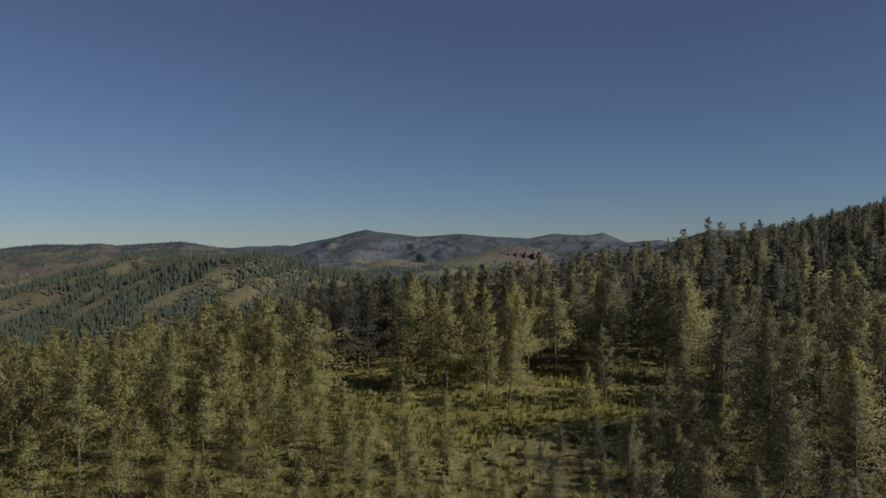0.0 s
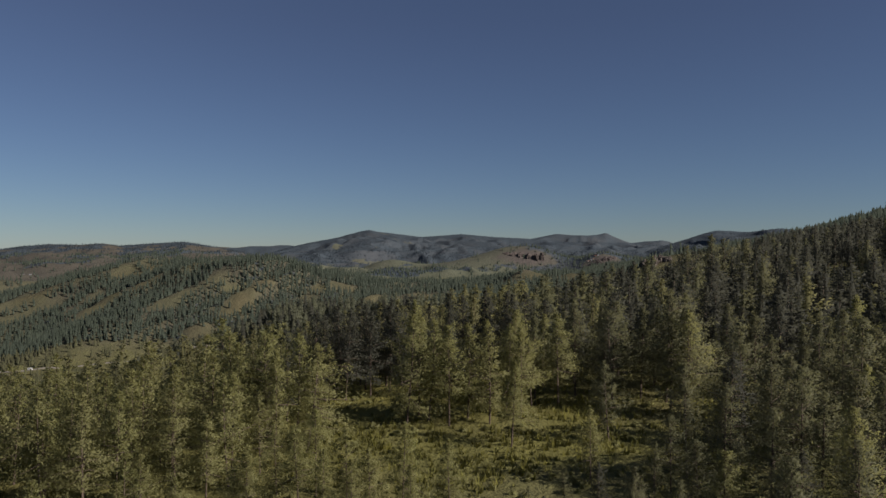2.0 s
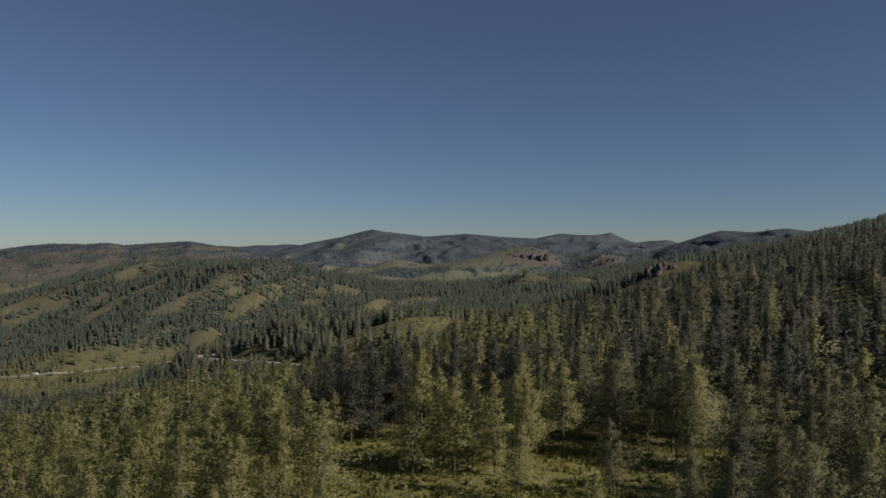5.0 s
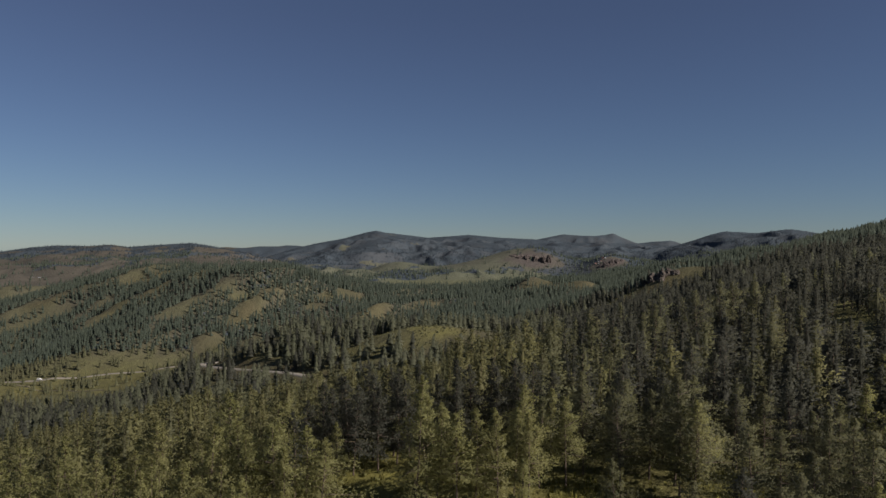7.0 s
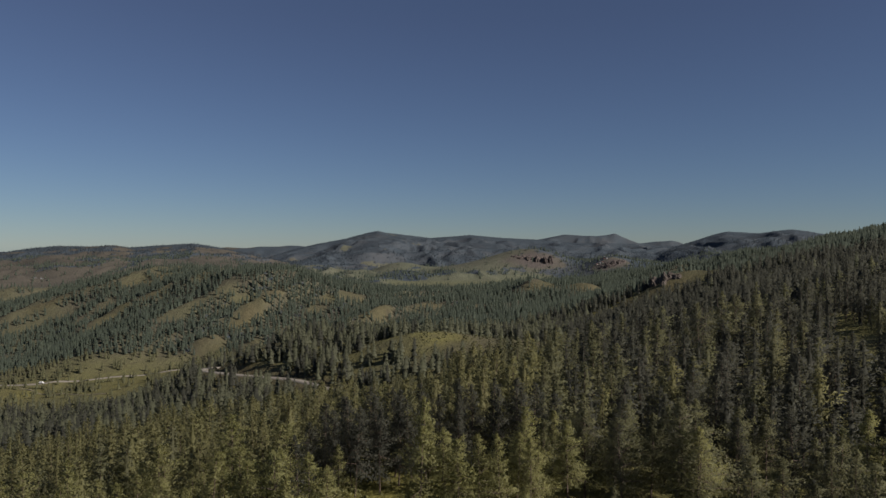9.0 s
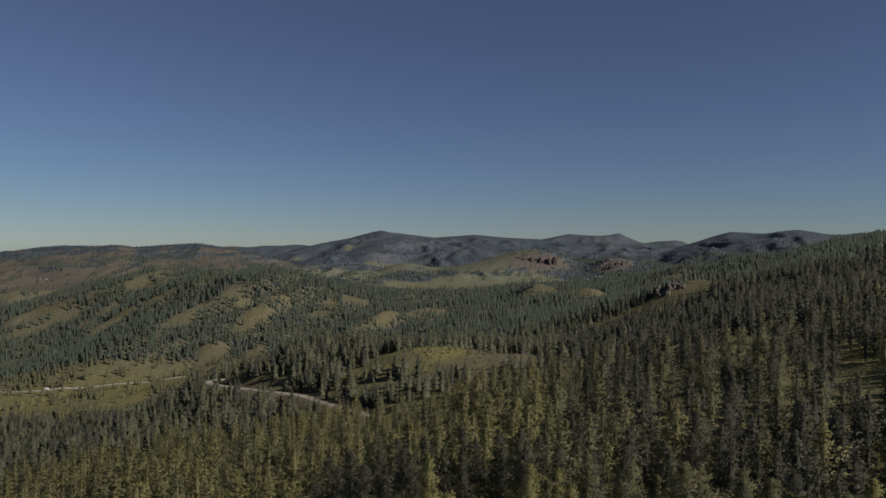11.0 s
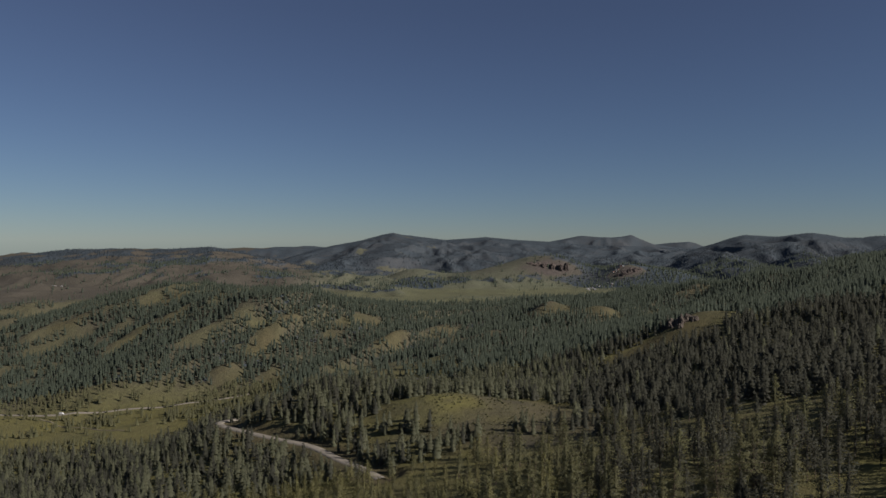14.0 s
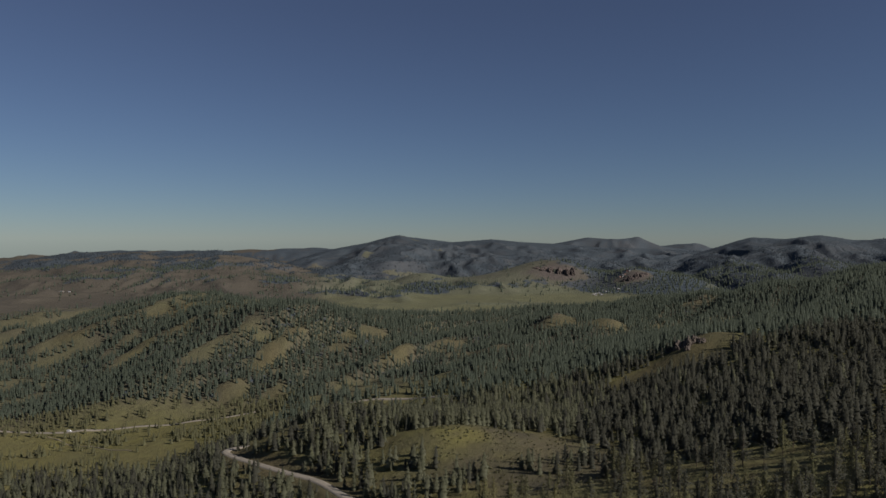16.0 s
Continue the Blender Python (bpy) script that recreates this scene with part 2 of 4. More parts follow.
# far crests: distance ahead, depth of the front slope, then the crest line as (x / y, height)
FAR_CRESTS = [
    (3050, 1350, [(-0.751, -18), (-0.684, 5), (-0.634, 20), (-0.596, 38), (-0.559, 48), (-0.513, 46), (-0.48, 52), (-0.456, 42), (-0.411, 52), (-0.366, 60), (-0.337, 46), (-0.272, 7), (-0.192, -60), (-0.112, -155)]),
    (4650, 600, [(-0.751, 19), (-0.684, 27), (-0.634, 17), (-0.592, 6), (-0.518, 3), (-0.443, 27), (-0.411, 46), (-0.354, 40), (-0.289, 41), (-0.232, 56), (-0.192, 42), (-0.112, 29), (0.046, 13)]),
    (3800, 1500, [(-0.354, -133), (-0.272, -25), (-0.224, 33), (-0.192, 61), (-0.152, 89), (-0.12, 122), (-0.106, 131), (-0.093, 120), (-0.064, 108), (-0.033, 93), (0.023, 109), (0.07, 94), (0.113, 86), (0.171, 68), (0.264, 58), (0.356, 44), (0.47, -58)]),
    (4350, 700, [(0.046, 36), (0.101, 85), (0.156, 123), (0.187, 120), (0.214, 123), (0.224, 130), (0.235, 110), (0.255, 80), (0.28, 56), (0.356, 24)]),
    (4700, 500, [(0.202, 22), (0.253, 74), (0.28, 82), (0.303, 97), (0.329, 82), (0.337, 97), (0.356, 75), (0.432, 36)]),
    (3440, 1700, [(0.241, -46), (0.295, 35), (0.341, 84), (0.36, 106), (0.379, 122), (0.425, 114), (0.455, 128), (0.47, 133), (0.493, 123), (0.515, 110), (0.538, 112), (0.559, 121), (0.642, 140)]),
]


def terrain(x, y):
    """The ground's height at x, y."""
    x, y = np.asarray(x, float), np.asarray(y, float)
    z = -38.0 + (FLOOR + 38.0) * step(900, 1700, y)
    for swells in (HOME_HILL, CLEARING_KNOLL, WEST_VALLEY, EAST_RIDGE, RIBBED_HILLS, FOLDS, KNOLLS, SPURS):
        for cx, cy, s, h in swells:
            z = z + h * np.exp(-((x - cx) ** 2 + (y - cy) ** 2) / (2 * s * s))
    r = np.hypot(x, y)
    z = z + fbm(x / 30, y / 30, 3, 5) * 1.6
    rough = step(480, 850, r) * (1 - step(1500, 1900, y)) * (0.25 + 0.75 * step(-75, -45, z))
    along, across = 0.6 * x + 0.8 * y, 0.8 * x - 0.6 * y
    wind = 40 * fbm(x / 160, y / 160, 2, 4)
    rib = 1 - np.abs(2 * vnoise((across + wind) / 95, along / 330, 21) - 1)
    spur = 1 - np.abs(2 * vnoise((across - wind) / 42, along / 150, 23) - 1)
    z = z + rough * ((rib - 0.5) * 20 + (spur - 0.5) * 10 + fbm(x / 60, y / 60, 4, 31) * 7)
    # narrow ridges running down from the crest
    for ax, ay, bx, by, wide, tall in SPINES:
        lx, ly = bx - ax, by - ay
        k = np.clip(((x - ax) * lx + (y - ay) * ly) / (lx * lx + ly * ly), 0, 1)
        z = z + tall * np.exp(-np.hypot(x - ax - k * lx, y - ay - k * ly) / wide)
    # the far mountains
    yy = np.maximum(y, 1.0)
    u = np.clip(x / yy, -1.2, 1.2)
    bx, by = x + 160 * fbm(x / 260, y / 260, 3, 3), y + 200 * fbm(x / 300, y / 300, 3, 7)

    def crease(wide, seed):
        return 1 - np.abs(2 * vnoise(bx / wide, by / (1.5 * wide), seed) - 1)
    ridge = 0.65 * crease(340, 81) + 0.35 * crease(150, 83)
    relief = ((crease(210, 85) - 0.5) * 36 + (crease(95, 87) - 0.5) * 22 + (crease(46, 89) - 0.5) * 12) * (1 - 0.4 * step(-0.15, -0.3, u))
    for y0, front, line in FAR_CRESTS:
        crest = np.interp(u, [p[0] for p in line], [p[1] for p in line])
        s = (y0 - y) / front
        away = step(0.02, 0.2, s)
        s = np.maximum(s + away * (0.5 - ridge) * 0.6, s * 0.8)
        near_side = np.clip(1 - s, 0, 1) ** 1.4
        far_side = np.exp(-np.clip(y - y0, 0, None) / 500)
        h = FLOOR + (crest - FLOOR) * np.where(y < y0, near_side, far_side)
        h = h + away * step(0.0, 0.3, near_side) * relief
        z = np.where(y > 1500, np.maximum(z, h), z)
    return z


ROAD_LINE = [(-40, 322, -19.5), (-52, 340, -20.5), (-67, 359, -21.8), (-86, 384, -23.2), (-111, 406, -25.6), (-139, 433, -28.8),
             (-158, 452, -30.6), (-163, 462, -31.2), (-157, 472, -31.8), (-138, 482, -32.6), (-118, 505, -34.5)]


def glide(line, pitch):
    """Points every so many metres on a smooth curve through the line."""
    p = [Vector(q) for q in line]
    p = [2 * p[0] - p[1], *p, 2 * p[-1] - p[-2]]
    out = []
    for a, b, c, d in zip(p, p[1:], p[2:], p[3:]):
        n = max(2, int((c - b).length / pitch))
        for k in range(n):
            t = k / n
            out.append(0.5 * (2 * b + (c - a) * t + (2 * a - 5 * b + 4 * c - d) * t * t + (3 * b - a - 3 * c + d) * t ** 3))
    return out + [p[-2]]


ROAD_PATH = glide(ROAD_LINE, 3.0)
ROAD_XYZ = np.array(ROAD_PATH)


def near_road(x, y):
    """Distance from the gravel road's middle, and the road's height there."""
    x, y = np.asarray(x, float), np.asarray(y, float)
    best, high = np.full(x.shape, 1e9), np.zeros(x.shape)
    box = (x > -220) & (x < 20) & (y > 270) & (y < 560)
    if box.any():
        d = np.hypot(x[box][:, None] - ROAD_XYZ[:, 0], y[box][:, None] - ROAD_XYZ[:, 1])
        k = d.argmin(1)
        best[box], high[box] = d[np.arange(len(k)), k], ROAD_XYZ[k, 2]
    return best, high


def land(x, y):
    """The ground with the road's bench cut into it."""
    z = terrain(x, y)
    d, high = near_road(x, y)
    w = 1 - step(4.5, 13.0, d)
    return z * (1 - w) + (high - 0.15) * w


# open ground among the trees: middle x, y, the half sizes and a turn in degrees
GLADES = [(11, 90, 31, 8, 0), (-12, 96, 7, 12, 0), (1, 90, 9, 11, 0), (5, 118, 3.5, 16, 0), (18, 99, 7, 13, 0), (40, 103, 5, 14, 0), (-38, 68, 9, 3.5, 0), (-24, 70, 3, 6, 0), (62, 193, 7, 5, 0), (78, 191, 7, 5, 0)]
CLEARINGS = [(10, 386, 68, 42, -8), (-128, 462, 22, 14, -35), (36, 342, 48, 25, 0)]
GROVES = [(-447, 744, 13, 5, 0), (-36, 352, 13, 9, 0), (-4, 346, 9, 14, 0), (52, 348, 6, 9, 0), (84, 352, 16, 34, 0), (70, 322, 12, 14, 0), (-88, 420, 18, 12, -40), (-74, 398, 14, 12, -40), (-30, 374, 8, 9, 0), (-22, 366, 5, 6, 0), (-104, 427, 10, 6, -40)]
THIN = [(66, 356, 36, 26, 0), (56, 288, 84, 44, 0)]
BELTS = [(20, 462, 120, 22, 6), (-60, 470, 60, 16, 20), (-95, 432, 22, 10, -45)]
HILL_WOODS = [(-330, 1150, 80, 16, -18), (-230, 1165, 60, 18, 45), (-130, 1270, 90, 20, 38), (60, 1325, 160, 20, 2), (-200, 965, 75, 90, 0), (-110, 865, 75, 45, 45), (-330, 800, 130, 48, 0), (-470, 790, 90, 40, 0)]
FIELDS = [(-100, 670, 66, 48, -3), (-420, 702, 240, 13, -3), (-86, 733, 44, 9, 8), (-160, 735, 20, 14, 50), (-112, 782, 56, 42, 8), (-80, 755, 58, 46, 10)]
CRAGS = [(262, 2285, 85, 34, 0), (485, 2205, 55, 34, 0), (178, 628, 16, 12, 0)]
BARE_KNOLLS = [(-269, 779, 20, 22, 0), (-216, 770, 14, 20, 0), (203, 619, 22, 24, 0), (190, 602, 20, 16, 0), (188, 582, 22, 16, 0), (143, 588, 46, 16, 30), (-598, 1066, 48, 15, 32), (-444, 962, 56, 14, 34), (-700, 1150, 40, 14, 30),
               (-438, 1105, 62, 30, 10), (-372, 1035, 14, 36, 24), (-340, 1105, 13, 34, -20), (-250, 868, 14, 34, -14), (-236, 925, 11, 18, -20), (-32, 925, 26, 72, -4), (10, 872, 48, 32, 30), (-170, 922, 13, 34, -12),
               (-99, 890, 19, 34, -25), (-140, 985, 20, 26, -20), (112, 1030, 34, 46, 8), (182, 1000, 22, 28, 8), (282, 1044, 44, 14, 30), (350, 1135, 26, 14, 20), (-520, 1190, 70, 24, -15), (-560, 960, 26, 10, 30)]


def patch(x, y, spots, soft=0.25):
    """1 inside any of the ellipses, with ragged rims."""
    wob = 1 + 0.8 * fbm(x / 16, y / 16, 3, 61)
    v = np.zeros(np.shape(x))
    for cx, cy, a, b, turn in spots:
        c, s = math.cos(radians(turn)), math.sin(radians(turn))
        u, w = ((x - cx) * c + (y - cy) * s) / a, (-(x - cx) * s + (y - cy) * c) / b
        v = np.maximum(v, 1 - step(1 - soft, 1 + soft, np.hypot(u, w) * wob))
    return v


def meadow_west(x, y):
    """The open valley floor in the west."""
    m = step(-215, -290, x + 0.16 * (y - 700)) * step(540, 590, y + 0.25 * (x + 400)) * (1 - step(725, 765, y - 0.1 * (x + 400)))
    return m


def behind_crest(x, y):
    """0 on the near hills, 1 past their crest, where the land falls to the village valley."""
    top = np.interp(x, [-700, -514, -385, -265, -193, -73, 165, 284, 400], [1400, 1335, 1195, 1155, 1230, 1325, 1345, 1375, 1500])
    return step(0, 25, y - top)


def density(x, y):
    """How thickly trees stand, 0 to 1."""
    r = np.hypot(x, y)
    open_ = np.maximum.reduce([patch(x, y, GLADES), patch(x, y, CLEARINGS), patch(x, y, FIELDS), patch(x, y, BARE_KNOLLS), meadow_west(x, y) * (0.98 - 0.9 * step(0.06, 0.13, fbm(x / 45, y / 30, 3, 88)))])
    open_ = open_ * (1 - 0.8 * step(0.05, 0.12, fbm(x / 13, y / 13, 3, 47) - 0.06 * patch(x, y, FIELDS)) * step(600, 700, y))
    d = 0.8 + 0.9 * fbm(x / 20, y / 20, 3, 41) + 0.5 * patch(x, y, BELTS) + 0.3 * (1 - step(70, 90, r))
    hills = step(560, 760, y)
    shade = (land(x + 11, y - 8) - land(x - 11, y + 8)) / 27
    d = d * (1 - hills) + hills * step(0.35, 0.75, 0.8 + 1.3 * fbm(x / 38, y / 38, 4, 43) + 1.8 * np.clip(shade, -0.14, 0.3) + 0.4 * patch(x, y, HILL_WOODS) + 0.3 * step(-290, -170, x) - 0.16 * step(-430, -640, x))
    road, _ = near_road(x, y)
    d = np.maximum.reduce([np.clip(d, 0, 1) * (1 - open_) * (1 - 0.6 * patch(x, y, THIN)), 0.85 * patch(x, y, GROVES), 0.3 * patch(x, y, THIN)])
    lane = x / np.maximum(y, 1)
    low = np.maximum(step(-0.01, 0.01, lane) * (1 - step(0.21, 0.24, lane)) * (1 - step(90, 98, y)), step(-0.2, -0.18, lane) * (1 - step(-0.065, -0.045, lane)) * step(76, 82, y) * (1 - step(112, 117, y)))
    d = d * (1 - behind_crest(x, y))
    low = np.maximum(low, step(-24, -18, x) * (1 - step(38, 44, x)) * step(74, 80, y) * (1 - step(97, 101, y)))
    return d * step(5.0, 7.5, road) * step(40, 50, r) * (1 - 0.88 * low)


def triangles(name, v, f, material, parent=None, label="", smooth=False, floats=None, normals=None):
    """One mesh object from arrays of points and triangles."""
    mesh = bpy.data.meshes.new(name)
    v, f = np.asarray(v, np.float32), np.asarray(f, np.int32)
    mesh.vertices.add(len(v))
    mesh.vertices.foreach_set("co", v.ravel())
    mesh.loops.add(f.size)
    mesh.loops.foreach_set("vertex_index", f.ravel())
    mesh.polygons.add(len(f))
    mesh.polygons.foreach_set("loop_start", np.arange(0, f.size, f.shape[1], dtype=np.int32))
    if smooth or normals is not None:
        mesh.polygons.foreach_set("use_smooth", np.ones(len(f), bool))
    for key, values in (floats or {}).items():
        mesh.attributes.new(key, "FLOAT", "POINT").data.foreach_set("value", np.asarray(values, np.float32))
    mesh.update(calc_edges=True)
    if normals is not None:
        mesh.normals_split_custom_set_from_vertices(np.asarray(normals, np.float32))
    mesh.materials.append(material)
    ob = new(name, mesh)
    if parent:
        ob.parent = parent
    if label:
        tagged(ob, label)
    return ob


# ---- the ground ----
OPEN_SPURS = [(60, 2330, 190, 120, 0), (-190, 2380, 110, 80, 20), (-330, 2250, 90, 70, 0)]


def far_wood(x, y, z):
    """Where the far slopes are wooded."""
    u = x / np.maximum(y, 1)
    fall = (terrain(x + 16, y - 6) - terrain(x - 16, y + 6)) / 34
    w = 0.4 + 0.22 * step(-0.16, -0.06, u) + 2.4 * fbm(x / 150, y / 150, 5, 51) + 1.0 * step(-45, 15, z) + 0.75 * step(0.1, 0.3, u) - 0.62 * step(-0.18, -0.32, u) + 2.0 * np.clip(fall, -0.3, 0.45)
    w = np.clip(w, 0, 1) * step(-56, -44, z + 14 * fbm(x / 150, y / 150, 3, 8))
    w = w * (1 - np.maximum(patch(x, y, OPEN_SPURS), patch(x, y, CRAGS)))
    near_side = step(-58.5, -50, z) * 0.7 * step(0.16, 0.24, u)
    return np.where(y < 1900, np.maximum(w * step(0.12, 0.2, u), near_side), w)


def build_ground():
    az = np.radians(np.concatenate([np.arange(-180, -50, 5.0), np.arange(-50, -38, 0.8), np.arange(-38, 38, 0.19), np.arange(38, 50, 0.8), np.arange(50, 180, 5.0)]))
    rad = np.concatenate([[0.0], np.geomspace(34, 1200, 235), np.arange(1213, 1900, 16.0), np.arange(1910, 2900, 10.0), np.arange(2910, 3900, 11.0), np.arange(3920, 4930, 60.0)])
    a, r = np.meshgrid(az, rad)
    x, y = r * np.sin(a), r * np.cos(a)
    z = land(x, y)
    n, k = len(az), len(rad)
    i = np.arange(k - 1)[:, None] * n + np.arange(n)[None, :]
    j = np.arange(k - 1)[:, None] * n + (np.arange(n)[None, :] + 1) % n
    f = np.stack([i, i + n, j + n, j], -1).reshape(-1, 4)
    # what covers it
    slope = np.hypot(land(x + 6, y) - z, land(x, y + 6) - z) / 6
    ring = y > 1400
    # on the near hills this also paints shade on the floor under trees
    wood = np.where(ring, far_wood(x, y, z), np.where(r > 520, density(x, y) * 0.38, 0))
    meadow = np.where(ring, 0.85 - 0.7 * step(-56, -30, z), np.maximum.reduce([patch(x, y, GLADES, 0.6), (0.2 + 0.45 * (1 - step(-10, 15, x)) * step(365, 385, y)) * patch(x, y, CLEARINGS), 0.45 * patch(x, y, FIELDS), 0.3 * meadow_west(x, y), 0.35 + 0.9 * fbm(x / 40, y / 40, 3, 12) + 0.35 * (1 - step(150, 200, r)) * (1 - step(0, 40, x))]))
    dry = np.where(ring, 0.1 + 0.75 * step(-52, -10, z), np.maximum(np.maximum(patch(x, y, BARE_KNOLLS, 0.5) * 0.8, patch(x, y, CLEARINGS) * np.clip(0.1 + 0.5 * np.maximum(step(-5, 30, x), 1 - step(362, 380, y)) + 1.5 * fbm(x / 22, y / 22, 3, 19), 0, 0.9)), np.clip(hills_dry(x, y), 0, 1)))
    dry = np.maximum(dry, 0.95 * (1 - step(8, 15, near_road(x, y)[0])))
    rock = patch(x, y, CRAGS, 0.5) * step(0.25, 0.5, slope)
    rock = np.maximum(rock, np.where(ring, 0.3 * step(0.2, 0.5, slope) * np.clip(0.5 + 1.6 * fbm(x / 90, y / 90, 3, 66), 0, 1), 0))
    meadow = meadow * (1 - 0.75 * patch(x, y, THIN, 0.6)) * np.where(ring, 1, 1 - 0.6 * step(640, 780, y) * (1 - meadow_west(x, y)))
    steppe = np.where(ring, 0.9 - 0.22 * (1 - step(-56, -48, z)), 0.35 * step(650, 820, y) * (1 - 0.8 * patch(x, y, BARE_KNOLLS, 0.5)))
    # heath; on near hills it thickens with density to paint shade under trees
    heath_shade = np.clip(np.where(ring, np.maximum(step(-40, 10, z), step(-0.16, -0.26, x / np.maximum(y, 1))) * (0.35 + 1.3 * fbm(x / 130, y / 130, 4, 73) + 0.75 * step(-0.16, -0.28, x / np.maximum(y, 1))), step(660, 780, y) * np.clip(0.1 + 0.8 * fbm(x / 50, y / 50, 3, 74) + 0.45 * density(x, y), 0, 0.75)), 0, 0.9)
    heath_shade = np.maximum(heath_shade, patch(x, y, CLEARINGS, 0.5) * np.clip(0.15 + 0.6 * np.maximum(step(-5, 30, x), 1 - step(362, 380, y)) + 1.3 * fbm(x / 16, y / 16, 3, 29), 0, 0.45) * step(300, 325, y) * step(9, 16, near_road(x, y)[0]))
    ob = triangles("ground", np.stack([x, y, z], -1).reshape(-1, 3), f, GROUND, smooth=True, floats={"wood": wood.ravel(), "steppe": steppe.ravel(), "heath_shade": heath_shade.ravel()})
    col = np.stack([np.clip(meadow, 0, 1), np.clip(dry, 0, 1), np.clip(rock, 0, 1), np.ones_like(z)], -1).reshape(-1, 4)
    ob.data.attributes.new("cover", "FLOAT_COLOR", "POINT").data.foreach_set("color", col.astype(np.float32).ravel())
    return tagged(ob, "hilly ground of dry grass, meadow and forest floor", "ground", kind="structure")


def hills_dry(x, y):
    return step(700, 900, y) * (0.45 + 0.8 * fbm(x / 90, y / 90, 3, 71))


build_ground()


def strip(name, line, width, lift, material, label, category):
    """A road laid along a line on the ground."""
    pts = glide(line, 2.5)
    v, f = [], []
    for k, p in enumerate(pts):
        d = (pts[min(k + 1, len(pts) - 1)] - pts[max(k - 1, 0)])
        side = Vector((d.y, -d.x, 0)).normalized()
        for s in (-0.62, -0.5, -0.2, 0.2, 0.5, 0.62):
            wob = width * s * (1 + 0.06 * noise.noise(Vector((p.x * 0.12, p.y * 0.12, s))))
            q = p + side * wob
            top = (lift + 0.1 if abs(s) < 0.3 else lift) if abs(s) < 0.6 else -0.7
            v.append((q.x, q.y, (p.z if p.z else float(land(q.x, q.y))) + top))
        if k:
            b = 6 * k
            f += [(b - 6 + i, b - 5 + i, b + 1 + i, b + i) for i in range(5)]
    return tagged(triangles(name, v, f, material, smooth=True), label, category, kind="structure")


strip("road", [tuple(p) for p in ROAD_LINE], 4.8, 0.25, ROAD, "pale gravel road bending along the hillside", "road")
strip("road", [(-640, 742, 0), (-497, 724, 0), (-413, 706, 0), (-336, 704, 0), (-290, 703, 0), (-249, 705, 0), (-215, 708, 0)], 2.6, 0.6, ROAD, "straight pale dirt road across the valley meadow", "road")
strip("road", [(-430, 700, 0), (-395, 676, 0), (-358, 655, 0), (-330, 636, 0), (-305, 622, 0)], 1.5, 0.4, TRACK, "faint dirt track slanting over the valley meadow", "road")
strip("road", [(-158, 690, 0), (-145, 697, 0), (-130, 703, 0), (-107, 704, 0), (-82, 698, 0), (-58, 687, 0), (-28, 668, 0), (0, 650, 0)], 3.4, 0.6, ROAD, "pale dirt road curving behind the tree belt", "road")


# ---- trees ----
def tube(points, radii, sides):
    """A tapered tube through points; returns points and triangles."""
    v, f = [], []
    for p, r in zip(points, radii):
        for k in range(sides):
            a = 2 * math.pi * k / sides
            v.append((p[0] + r * math.cos(a), p[1] + r * math.sin(a), p[2]))
    for i in range(len(points) - 1):
        for k in range(sides):
            a, b = i * sides + k, i * sides + (k + 1) % sides
            f += [(a, b, b + sides), (a, b + sides, a + sides)]
    return v, f


